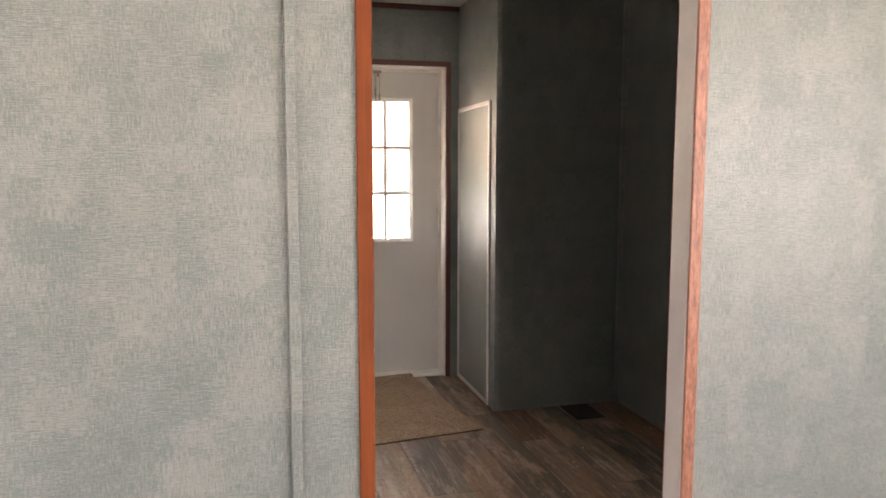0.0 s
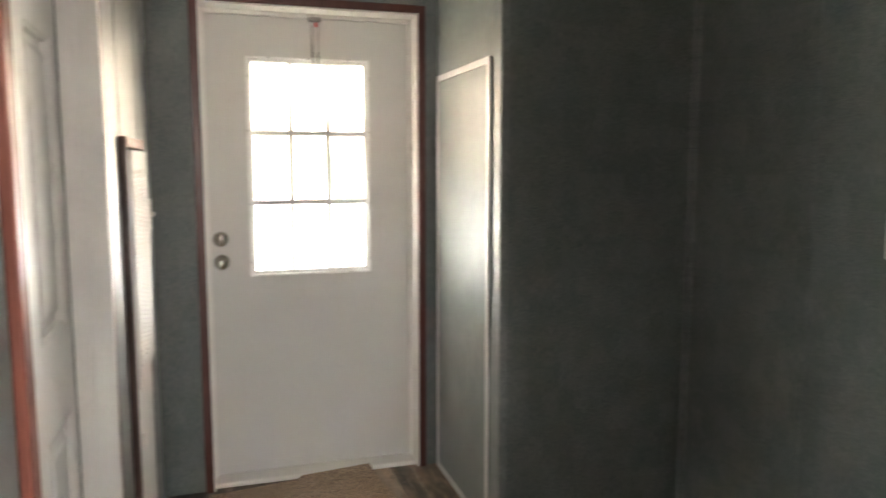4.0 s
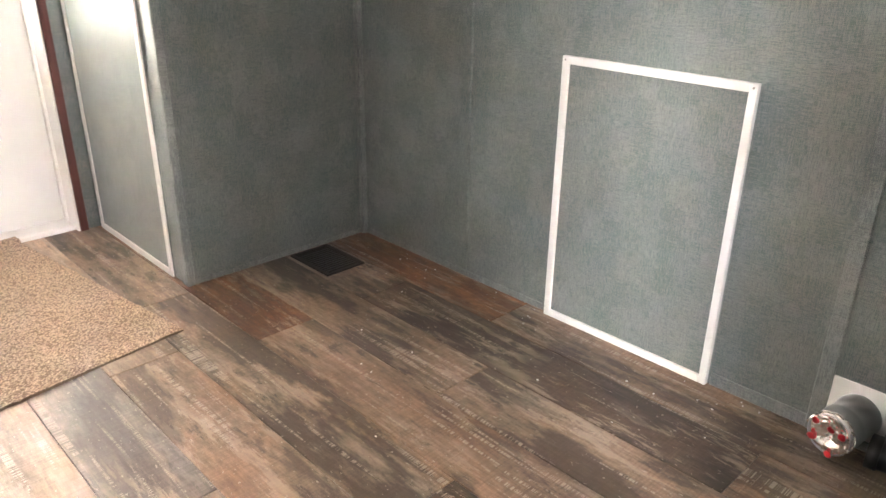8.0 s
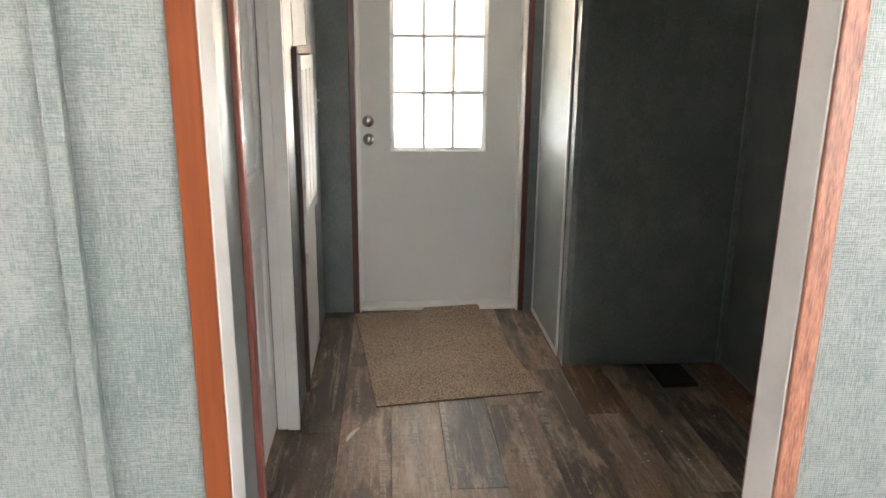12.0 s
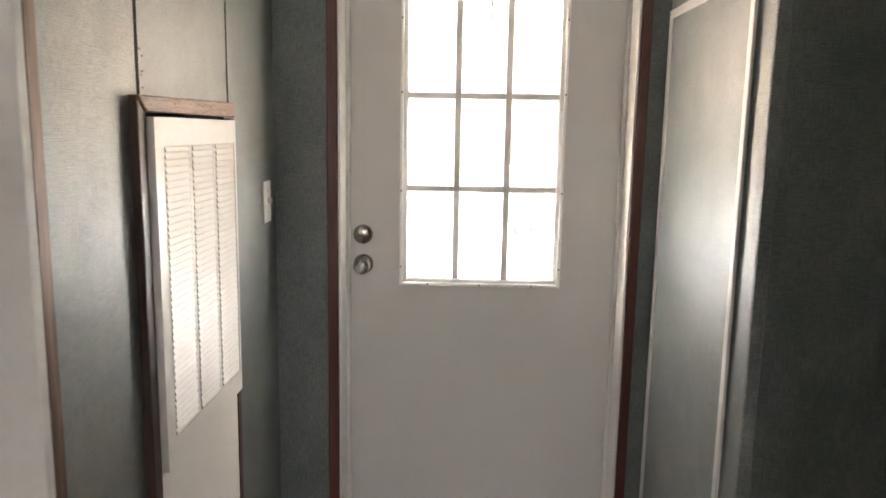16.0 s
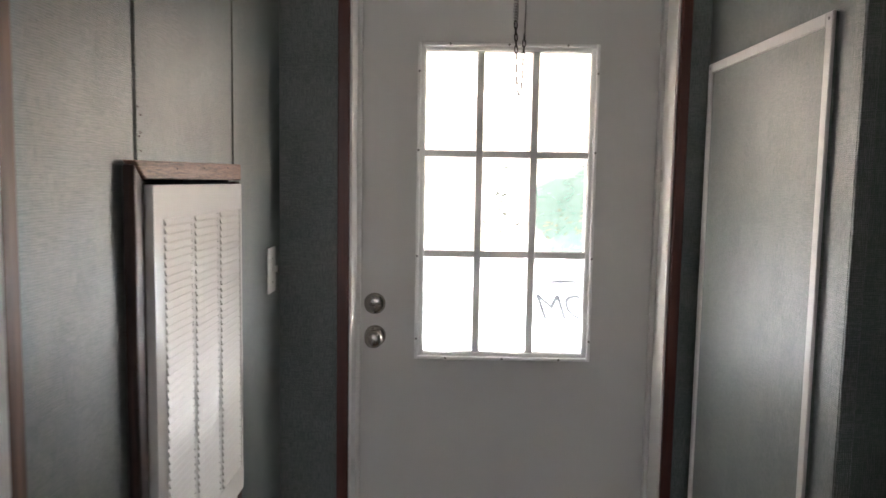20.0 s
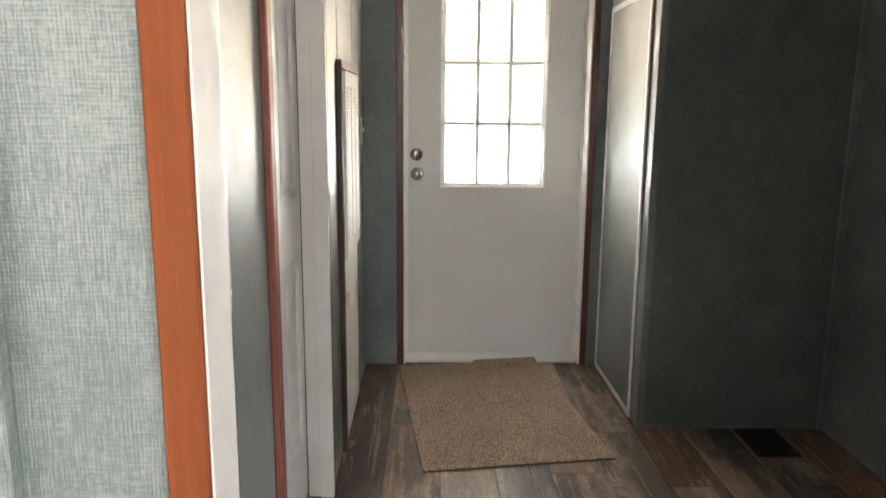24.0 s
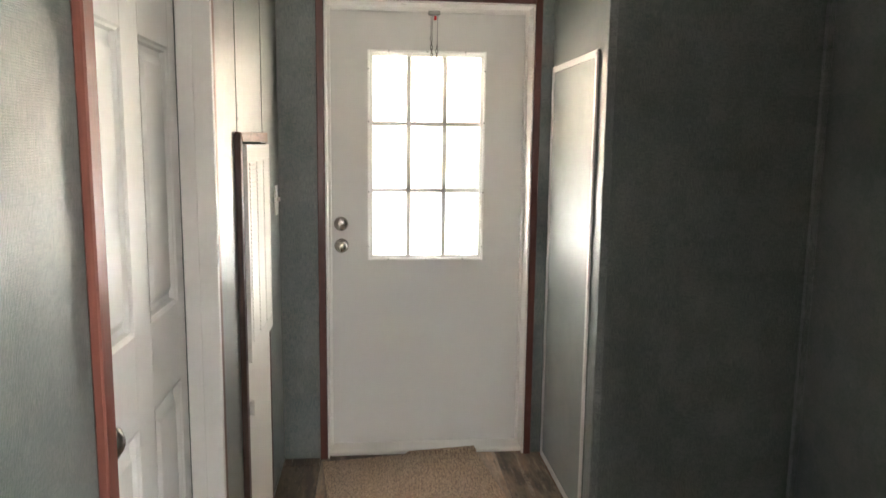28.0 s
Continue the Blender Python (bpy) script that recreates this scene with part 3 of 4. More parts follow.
for k in (1, 2):
    x = GX0 + (GX1 - GX0) * k / 3
    part("muntin", boxes(((x - 0.0110, DOOR_Y - 0.003, GZ0), (x + 0.0110, DOOR_Y + 0.0096, GZ1)), bevel=0.003), LITE, door)
    z = GZ0 + (GZ1 - GZ0) * k / 3
    part("muntin", boxes(((GX0, DOOR_Y - 0.002, z - 0.0108), (GX1, DOOR_Y + 0.0096, z + 0.0108)), bevel=0.003), LITE, door)
part("lite_lining", boxes(((GX0 - 0.004, DOOR_Y, GZ0 - 0.004), (GX0 + 0.003, DOOR_Y + 0.03, GZ1 + 0.004)), ((GX1 - 0.003, DOOR_Y, GZ0 - 0.004), (GX1 + 0.004, DOOR_Y + 0.03, GZ1 + 0.004)),
                          ((GX0, DOOR_Y, GZ0 - 0.004), (GX1, DOOR_Y + 0.03, GZ0 + 0.003)), ((GX0, DOOR_Y, GZ1 - 0.003), (GX1, DOOR_Y + 0.03, GZ1 + 0.004))), LITE, door)
for i in range(3):
    for j in range(3):
        xa, za = GX0 + (GX1 - GX0) * i / 3, GZ0 + (GZ1 - GZ0) * j / 3
        pane = part("pane", boxes(((xa + 0.004, DOOR_Y + 0.010, za + 0.004), (xa + (GX1 - GX0) / 3 - 0.004, DOOR_Y + 0.014, za + (GZ1 - GZ0) / 3 - 0.004))), GLASS, door)
        pane.visible_shadow = False
for x in (WX0 + 0.09, (WX0 + WX1) / 2, WX1 - 0.09):
    for z in (WZ0 + 0.005, WZ1 - 0.005):
        part("screw", turned((x, DOOR_Y - 0.0125, z), (x, DOOR_Y - 0.0150, z), [(0, 0.0034), (0.6, 0.0032), (1, 0)], 10), ZINC, lite)
for z in (WZ0 + 0.06, (2 * WZ0 + WZ1) / 3, (WZ0 + 2 * WZ1) / 3, WZ1 - 0.08):
    for x in (WX0 + 0.005, WX1 - 0.005):
        part("screw", turned((x, DOOR_Y - 0.0125, z), (x, DOOR_Y - 0.0150, z), [(0, 0.0034), (0.6, 0.0032), (1, 0)], 10), ZINC, lite)
KX, KZ, BZ = 0.513, 0.924, 1.018
part("knob_rose", turned((KX, DOOR_Y, KZ), (KX, DOOR_Y - 0.012, KZ), [(0, 0.031), (0.5, 0.031), (0.9, 0.026), (1, 0.014)]), NICKEL, door, "satin nickel rose", True)
part("knob", turned((KX, DOOR_Y - 0.010, KZ), (KX, DOOR_Y - 0.062, KZ), [(0, 0.012), (0.3, 0.012), (0.42, 0.020), (0.62, 0.0265), (0.82, 0.0255), (0.95, 0.018), (1, 0.0095), (0.99, 0)]), NICKEL, door, "satin nickel door knob", True)
bolt = part("deadbolt", turned((KX - 0.002, DOOR_Y, BZ), (KX - 0.002, DOOR_Y - 0.014, BZ), [(0, 0.031), (0.45, 0.030), (0.8, 0.024), (1, 0.019), (1, 0)]), NICKEL, door, "satin nickel deadbolt rose", True)
part("thumb_turn", boxes(((KX - 0.016, DOOR_Y - 0.026, BZ - 0.004), (KX + 0.012, DOOR_Y - 0.013, BZ + 0.004)), bevel=0.003, seg=2), NICKEL, bolt)
frame_1 = tagged(thing("door_1_frame", (0.452, NORTH, 0), "white entry door jamb with dark cherry casing", "door frame"), kind="structure")
part("jamb_side", boxes(((0.4525, NORTH - 0.010, 0), (0.460, DOOR_Y + 0.05, 1.938)), bevel=0.001), WHITE, frame_1)
part("jamb_side", boxes(((1.3085, NORTH - 0.010, 0), (1.3155, DOOR_Y + 0.05, 1.938)), bevel=0.001), WHITE, frame_1)
part("jamb_head", boxes(((0.460, NORTH - 0.010, 1.929), (1.3085, DOOR_Y + 0.05, 1.9375)), bevel=0.001), WHITE, frame_1)
part("door_stop", boxes(((0.460, DOOR_Y - 0.022, 0.02), (0.472, DOOR_Y - 0.003, 1.929)), bevel=0.002), WHITE, frame_1)
part("door_stop", boxes(((1.2965, DOOR_Y - 0.022, 0.02), (1.3085, DOOR_Y - 0.003, 1.929)), bevel=0.002), WHITE, frame_1)
part("door_stop", boxes(((0.472, DOOR_Y - 0.022, 1.912), (1.2965, DOOR_Y - 0.003, 1.929)), bevel=0.002), WHITE, frame_1)
part("casing", boxes(((0.421, NORTH - 0.020, 0), (0.4515, NORTH, 1.968)), bevel=0.003), MAROON, frame_1)
part("casing", boxes(((1.3165, NORTH - 0.020, 0), (1.345, NORTH, 1.968)), bevel=0.003), MAROON, frame_1)
part("casing", boxes(((0.4515, NORTH - 0.020, 1.938), (1.3165, NORTH, 1.968)), bevel=0.003), MAROON, frame_1)
part("sill", boxes(((0.460, 4.868, 0), (1.3085, DOOR_Y + 0.045, 0.021)), bevel=0.004), WHITE, frame_1, "white painted sill")

# ---- safety chain hanging at the door head ----
chain = thing("door_chain", (0.895, 4.935, 1.93), "zinc safety chain and spring hanging at the door head", "chain")
coil = [(0.893 + 0.006 * math.cos(a * 0.9), 4.935 + 0.006 * math.sin(a * 0.9), 1.900 - 0.0011 * a) for a in range(84)]
part("spring", swept(coil, 0.0011, 5), ZINC, chain, "coiled zinc spring", True)
part("bracket", boxes(((0.880, 4.925, 1.898), (0.930, 4.952, 1.915)), bevel=0.003), ZINC, chain, "zinc bracket")
part("marker", boxes(((0.903, 4.922, 1.876), (0.914, 4.930, 1.893)), bevel=0.002), RED, chain, "small red plastic clip")


def link(at, along, flip):
    """One long oval wire link."""
    d = Vector(along).normalized()
    side = Vector((1, 0, 0)) if flip else Vector((0.35, 0.94, 0))
    side = (side - d * side.dot(d)).normalized()
    pts = []
    for k in range(16):
        a = 2 * math.pi * k / 16
        c = math.cos(a)
        straight = 0.0060 if c > 0.1 else (-0.0060 if c < -0.1 else 0.0)
        pts.append(Vector(at) + d * (straight + 0.0038 * c) + side * 0.0040 * math.sin(a))
    return swept(pts, 0.0017, 6, True)


strand = [(0.893 + 0.008 * k / 11, 4.935, 1.800 - 0.0165 * k) for k in range(11)] + [(0.9035, 4.935, 1.619), (0.9095, 4.935, 1.619)] + [(0.9125 + 0.006 * k / 9, 4.935, 1.636 + 0.0165 * k) for k in range(9)]
for k, p in enumerate(strand):
    nxt = strand[min(k + 1, len(strand) - 1)]
    prv = strand[max(k - 1, 0)]
    part("link", link(p, Vector(nxt) - Vector(prv), k % 2 == 0), BACKLIT_LINK, chain, "", True)
part("rod", swept([(0.9185, 4.935, 1.774), (0.919, 4.935, 1.84), (0.9195, 4.935, 1.900)], 0.0016, 8), ZINC, chain, "straight zinc wire", True)

# ---- interior six-panel door ----
DX, DY0, DY1, DZ1 = 0.186, 2.852, 3.604, 1.985
idoor = tagged(thing("door_2", (DX, DY0, 0), "white moulded six-panel interior door, closed", "door"), kind="structure")
part("core", boxes(((DX - 0.035, DY0, 0.012), (DX - 0.018, DY1, DZ1))), DOORPAINT, idoor)
COLS = [(3.000, 3.220), (3.326, 3.542)]
ROWS_Z = [(0.210, 0.797), (0.988, 1.576), (1.690, 1.875)]
for lo, hi in [(DY0, COLS[0][0]), (COLS[0][1], COLS[1][0]), (COLS[1][1], DY1)]:
    part("stile", boxes(((DX - 0.018, lo, 0.012), (DX, hi, DZ1)), bevel=0.0012), DOORPAINT, idoor)
for zlo, zhi in [(0.012, ROWS_Z[0][0]), (ROWS_Z[0][1], ROWS_Z[1][0]), (ROWS_Z[1][1], ROWS_Z[2][0]), (ROWS_Z[2][1], DZ1)]:
    for lo, hi in COLS:
        part("rail", boxes(((DX - 0.018, lo, zlo), (DX, hi, zhi)), bevel=0.0012), DOORPAINT, idoor)


def raised_field(y0, y1, z0, z1):
    """Moulded panel: sloping ovolo round a raised field."""
    bm = bmesh.new()
    rings = []
    for inset, depth in [(0.0, 0.0008), (0.004, -0.003), (0.009, -0.005), (0.012, -0.0165), (0.024, -0.0165), (0.044, -0.003), (0.046, -0.0025)]:
        rings.append([bm.verts.new((DX + depth, y, z)) for y, z in ((y0 + inset, z0 + inset), (y1 - inset, z0 + inset), (y1 - inset, z1 - inset), (y0 + inset, z1 - inset))])
    for a, b in zip(rings, rings[1:]):
        for k in range(4):
            bm.faces.new((a[k], a[(k + 1) % 4], b[(k + 1) % 4], b[k]))
    bm.faces.new(rings[-1])
    bmesh.ops.recalc_face_normals(bm, faces=bm.faces)
    return bm


for lo, hi in COLS:
    for zlo, zhi in ROWS_Z:
        part("panel", raised_field(lo, hi, zlo, zhi), DOORPAINT, idoor, "raised moulded panel")
part("knob_rose", turned((DX, 2.955, 0.880), (DX + 0.010, 2.955, 0.880), [(0, 0.031), (0.5, 0.030), (1, 0.018), (1, 0)]), NICKEL, idoor, "nickel rose", True)
part("knob", turned((DX + 0.008, 2.955, 0.880), (DX + 0.060, 2.955, 0.880), [(0, 0.011), (0.35, 0.011), (0.45, 0.020), (0.65, 0.027), (0.85, 0.025), (1, 0.012), (1, 0)]), NICKEL, idoor, "nickel door knob", True)
frame_2 = tagged(thing("door_2_frame", (LEFT, 2.838, 0), "white interior door jamb with cherry stained edge trim", "door frame"), kind="structure")
part("jamb_side", boxes(((0.140, 2.8385, 0), (LEFT + 0.010, 2.8425, 2.0)), bevel=0.001), DOORPAINT, frame_2)
part("jamb_side", boxes(((0.140, 3.6005, 0), (LEFT + 0.010, 3.608, 2.0)), bevel=0.001), DOORPAINT, frame_2)
part("jamb_side", boxes(((0.190, 3.594, 0), (LEFT - 0.034, 3.6005, 2.0)), bevel=0.0015), DOORPAINT, frame_2, "stepped door stop")
part("jamb_side", boxes(((LEFT - 0.033, 3.588, 0), (LEFT + 0.010, 3.6005, 2.0)), bevel=0.001), DOORPAINT, frame_2)
part("jamb_head", boxes(((0.190, 2.8425, 1.988), (LEFT + 0.010, 3.588, 2.0)), bevel=0.001), DOORPAINT, frame_2)
part("edge_trim", boxes(((LEFT, 2.797, 0), (LEFT + 0.016, 2.838, 2.03)), bevel=0.003), CHERRY, frame_2, "dark cherry stained casing")
part("edge_trim", boxes(((LEFT, 3.609, 0), (LEFT + 0.009, 3.640, 2.02)), bevel=0.003), RUBWALNUT, frame_2, "worn cherry stained casing")
part("edge_trim", boxes(((LEFT, 2.838, 2.0), (LEFT + 0.012, 3.609, 2.03)), bevel=0.003), MAROON, frame_2)

# ---- breaker panel ----
PY0, PY1, PZ0, PZ1 = 2.110, 2.514, 0.928, 1.760
brk = thing("breaker_panel", (LEFT, PY0, PZ0), "glossy grey-white metal breaker panel on the wall", "breaker panel")
cover = bmesh.new()
rim = 0.050
for a, b in [((PY0, PZ0), (PY0 + rim, PZ1)), ((PY1 - rim, PZ0), (PY1, PZ1)), ((PY0 + rim, PZ0), (PY1 - rim, PZ0 + 0.045)), ((PY0 + rim, PZ1 - 0.045), (PY1 - rim, PZ1))]:
    box(cover, (LEFT, a[0], a[1]), (LEFT + 0.008, b[0], b[1]))
bmesh.ops.remove_doubles(cover, verts=cover.verts, dist=1e-5)
part("cover", cover, PANELWHITE, brk)
pdoor = part("door", boxes(((LEFT, PY0 + rim + 0.002, PZ0 + 0.047), (LEFT + 0.012, PY1 - rim - 0.002, PZ1 - 0.047)), bevel=0.006, seg=3), PANELWHITE, brk, "glossy hinged panel door")
latch = part("latch", boxes(((LEFT + 0.012, PY1 - 0.119, 1.220), (LEFT + 0.016, PY1 - 0.060, 1.257)), bevel=0.002), PANELWHITE, pdoor, "white latch plate")
part("latch_button", boxes(((LEFT + 0.016, PY1 - 0.100, 1.225), (LEFT + 0.021, PY1 - 0.080, 1.252)), bevel=0.002), WHITE, brk, "white slide button")
part("emblem", boxes(((LEFT + 0.012, PY1 - 0.098, 1.183), (LEFT + 0.0128, PY1 - 0.082, 1.203))), PANELWHITE, brk, "small faint emblem")
for z in (PZ0 + 0.030, PZ1 - 0.030):
    for y in (PY0 + 0.02, PY1 - 0.012):
        part("screw", turned((LEFT + 0.008, y, z), (LEFT + 0.0115, y, z), [(0, 0.005), (0.6, 0.0045), (1, 0)], 12), WHITE, brk)

# ---- furnace closet: grille above, access door below ----
clo = thing("furnace_closet_door", (LEFT, 3.929, 0), "closet front with walnut trim, white louvred grille and white lower door", "closet door")


def prism(outline, x0, x1, bevel=0.002):
    """A flat strip on the side wall, from its outline in y and z."""
    bm = bmesh.new()
    a = [bm.verts.new((x0, y, z)) for y, z in outline]
    b = [bm.verts.new((x1, y, z)) for y, z in outline]
    bm.faces.new(a[::-1])
    bm.faces.new(b)
    n = len(outline)
    for k in range(n):
        bm.faces.new((a[k], a[(k + 1) % n], b[(k + 1) % n], b[k]))
    bmesh.ops.recalc_face_normals(bm, faces=bm.faces)
    bmesh.ops.bevel(bm, geom=list(bm.edges), offset=bevel, segments=1, affect='EDGES', profile=0.5)
    return bm


part("top_trim", prism([(3.902, 1.394), (4.421, 1.399), (4.421, 1.366), (3.937, 1.367)], LEFT, LEFT + 0.020), WALNUT, clo, "worn walnut top trim, mitred")
part("side_trim", prism([(3.902, 1.389), (3.934, 1.364), (3.935, 0.0), (3.902, 0.0)], LEFT, LEFT + 0.018), DARKWALNUT, clo, "dark worn walnut side trim")
part("side_trim", boxes(((LEFT, 4.396, 0.0), (LEFT + 0.016, 4.424, 1.362)), bevel=0.003), MAROON, clo, "dark side trim")
GY0, GY1, GZB, GZT = 3.942, 4.394, 0.712, 1.359
FX = LEFT + 0.028
gr = part("grille_frame", boxes(((LEFT - 0.01, GY0, GZB), (FX, GY0 + 0.030, GZT)), ((LEFT - 0.01, GY1 - 0.012, GZB), (FX, GY1, GZT)), ((LEFT - 0.01, GY0 + 0.030, GZB), (FX, GY1 - 0.012, GZB + 0.052)),
                                ((LEFT - 0.01, GY0 + 0.030, GZT - 0.050), (FX, GY1 - 0.012, GZT))), GRILLE, clo, "white enamelled steel grille frame")
part("grille_back", boxes(((LEFT - 0.006, GY0 + 0.03, GZB + 0.05), (LEFT + 0.0264, GY1 - 0.012, GZT - 0.05))), GRILLE, clo, "white filter sheet behind the slats")
inner0, inner1 = GY0 + 0.030, GY1 - 0.012
cols = [inner0 + (inner1 - inner0) * k / 3 for k in range(4)]
for k in (1, 2):
    part("divider", boxes(((LEFT, cols[k] - 0.006, GZB + 0.05), (LEFT + 0.0268, cols[k] + 0.006, GZT - 0.05))), GRILLE, gr)
SLAT_N, PITCH = 42, (GZT - GZB - 0.104) / 42


def slat_mesh(width):
    bm = bmesh.new()
    prof = [(0.0262, 0.0054), (0.0276, 0.0030), (0.0296, -0.0034), (0.0299, -0.0046), (0.0294, -0.0050), (0.0262, -0.0046)]
    ends = [[bm.verts.new((x, y, z)) for x, z in prof] for y in (-width / 2, width / 2)]
    n = len(prof)
    for k in range(n):
        bm.faces.new((ends[0][k], ends[0][(k + 1) % n], ends[1][(k + 1) % n], ends[1][k]))
    bm.faces.new(ends[0][::-1])
    bm.faces.new(ends[1])
    bmesh.ops.recalc_face_normals(bm, faces=bm.faces)
    me = bpy.data.meshes.new("slat")
    bm.to_mesh(me)
    bm.free()
    me.materials.append(GRILLE)
    return me


# dark solid wedge painted as the shade in each slot's open end
NOTCH = bpy.data.meshes.new("slot_end")
NOTCH.from_pydata([(0, -0.003, 0.0022), (0, 0.0024, 0.0028), (0, 0.0024, -0.0036), (-0.004, -0.003, 0.0022), (-0.004, 0.0024, 0.0028), (-0.004, 0.0024, -0.0036)], [],
                  [(0, 2, 1), (3, 4, 5), (0, 1, 4, 3), (1, 2, 5, 4), (2, 0, 3, 5)])
NOTCH.materials.append(SHADE_AND_NAIL)
for c in range(3):
    lo = cols[c] + (0.009 if c else 0.012)
    hi = cols[c + 1] - (0.011 if c < 2 else 0.010)
    me = slat_mesh(hi - lo)
    for r in range(SLAT_N):
        s = new("slat", me)
        s.parent = gr
        s.location = Vector((LEFT, (lo + hi) / 2, GZB + 0.054 + (r + 0.5) * PITCH)) - ORIGIN[gr.name]
        notch = new("slot_end", NOTCH)
        notch.parent = gr
        notch.location = Vector((LEFT + 0.0270, hi + 0.0026, GZB + 0.054 + (r + 0.5) * PITCH)) - ORIGIN[gr.name]
low = part("access_door", boxes(((LEFT - 0.01, 3.936, 0.035), (LEFT + 0.016, 4.392, 0.704)), bevel=0.003, seg=2), GRILLE, clo, "white flat lower access door")
part("pull", boxes(((LEFT + 0.016, 3.945, 0.545), (LEFT + 0.032, 3.962, 0.590)), bevel=0.004, seg=2), PLASTIC, low, "small white pull")

# ---- nail heads by the open joint and in the worn trim ----
nails = tagged(thing("wall_nails", (LEFT, 3.94, 1.40), "small dark nail heads along the open panel joint", "nails"), kind="structure")
for y, z in ((3.960, 1.473), (3.969, 1.462), (3.962, 1.430), (3.968, 1.436), (3.967, 1.409)):
    part("nail", turned((LEFT, y, z), (LEFT + 0.002, y, z), [(0, 0.0018), (0.7, 0.0016), (1, 0)], 8), SHADE_AND_NAIL, nails)
for y, z in ((4.060, 1.384), (4.190, 1.388), (4.330, 1.390)):
    part("nail", turned((LEFT + 0.020, y, z), (LEFT + 0.0212, y, z), [(0, 0.0022), (1, 0)], 8), SHADE_AND_NAIL, clo)

# ---- light switch ----
sw = thing("light_switch", (LEFT, 4.75, 1.136), "white toggle light switch on the wall by the door", "light switch")
part("plate", boxes(((LEFT, 4.712, 1.077), (LEFT + 0.006, 4.786, 1.195)), bevel=0.003, seg=2), PLASTIC, sw)
part("toggle", boxes(((LEFT + 0.005, 4.744, 1.132), (LEFT + 0.019, 4.754, 1.148)), bevel=0.002), PLASTIC, sw)
for z in (1.105, 1.167):
    part("screw", turned((LEFT + 0.006, 4.749, z), (LEFT + 0.0075, 4.749, z), [(0, 0.003), (1, 0)], 10), ZINC, sw)


# ---- framed wall panels ----
def framed_panel(name, label, axis, face, out, u0, u1, z0, z1, w, depth, board):
    """A board with mitred-looking white strips, on a wall facing out along axis."""
    def at(u, d, z):
        return (face + out * d, u, z) if axis == "x" else (u, face + out * d, z)
    ob = thing(name, at(u0, 0, z0), label, "panel")
    part("board", boxes((at(u0 + 0.002, 0, z0 + 0.002), at(u1 - 0.002, depth * 0.6, z1 - 0.002))), board, ob)
    for a, b in [((u0, z0), (u0 + w, z1)), ((u1 - w, z0), (u1, z1)), ((u0 + w, z0), (u1 - w, z0 + w)), ((u0 + w, z1 - w), (u1 - w, z1))]:
        part("strip", boxes((at(a[0], depth * 0.4, a[1]), at(b[0], depth, b[1])), bevel=0.002), STRIP, ob, "white painted edge strip")
    for u in (u0 + w / 2, u1 - w / 2):
        p = at(u, depth, z1 - w / 2)
        q = at(u, depth + 0.0015, z1 - w / 2)
        part("nail", turned(p, q, [(0, 0.003), (1, 0.002), (1, 0)], 8), ZINC, ob)
    return ob


framed_panel("access_panel", "linen-patterned access panel with white strips, low on the wall", "x", RIGHT, -1, 2.658, 3.196, 0.003, 0.785, 0.021, 0.024, LINEN)
framed_panel("tall_panel", "tall linen-patterned access panel with white strips beside the door", "x", JUT_X, -1, 4.206, 4.826, 0.003, 1.684, 0.024, 0.012, LINEN)

# ---- outlet ----
out = thing("wall_outlet", (RIGHT, 3.266, 1.14), "ivory-white duplex wall outlet on the laundry wall", "outlet")
part("plate", boxes(((RIGHT - 0.006, 3.223, 1.080), (RIGHT, 3.299, 1.200)), bevel=0.003, seg=2), PLASTIC, out)
for z in (1.116, 1.164):
    face = part("socket_face", turned((RIGHT - 0.005, 3.261, z), (RIGHT - 0.0085, 3.261, z), [(0, 0.017), (0.7, 0.0168), (1, 0.0155), (1, 0)], 20), PLASTIC, out)
    # slots and earth hole are flat dark pieces, their depth's shade painted
    for dy in (-0.0065, 0.0065):
        part("slot", boxes(((RIGHT - 0.0092, 3.261 + dy - 0.0011, z + 0.001), (RIGHT - 0.0084, 3.261 + dy + 0.0011, z + 0.009))), SHADE_AND_NAIL, face)
    part("earth_hole", turned((RIGHT - 0.0084, 3.261, z - 0.007), (RIGHT - 0.0092, 3.261, z - 0.007), [(0, 0.0026), (1, 0.0026), (1, 0)], 10), SHADE_AND_NAIL, face)
part("screw", turned((RIGHT - 0.006, 3.261, 1.14), (RIGHT - 0.0075, 3.261, 1.14), [(0, 0.003), (1, 0)], 10), ZINC, out)

# ---- washer supply box (proud of the wall as a recessed tray) ----
BY0, BY1, BZ0, BZ1 = 2.864, 3.132, 0.994, 1.227
wb = thing("washer_box", (RIGHT, BY0, BZ0), "white plastic washing machine supply box recessed in the wall", "washer box")
DEEP = 0.075
part("flange", boxes(((RIGHT - 0.006, BY0, BZ0), (RIGHT, BY0 + 0.020, BZ1)), ((RIGHT - 0.006, BY1 - 0.020, BZ0), (RIGHT, BY1, BZ1)), ((RIGHT - 0.006, BY0 + 0.020, BZ0), (RIGHT, BY1 - 0.020, BZ0 + 0.022)),
                     ((RIGHT - 0.006, BY0 + 0.020, BZ1 - 0.022), (RIGHT, BY1 - 0.020, BZ1)), bevel=0.002), PLASTIC, wb)
# tray and label plate take the plastic with the recess shade painted in
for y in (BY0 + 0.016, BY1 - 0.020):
    part("tray_side", boxes(((RIGHT, y, BZ0 + 0.018), (RIGHT + DEEP, y + 0.004, BZ1 - 0.018))), SHADED_TRAY, wb)
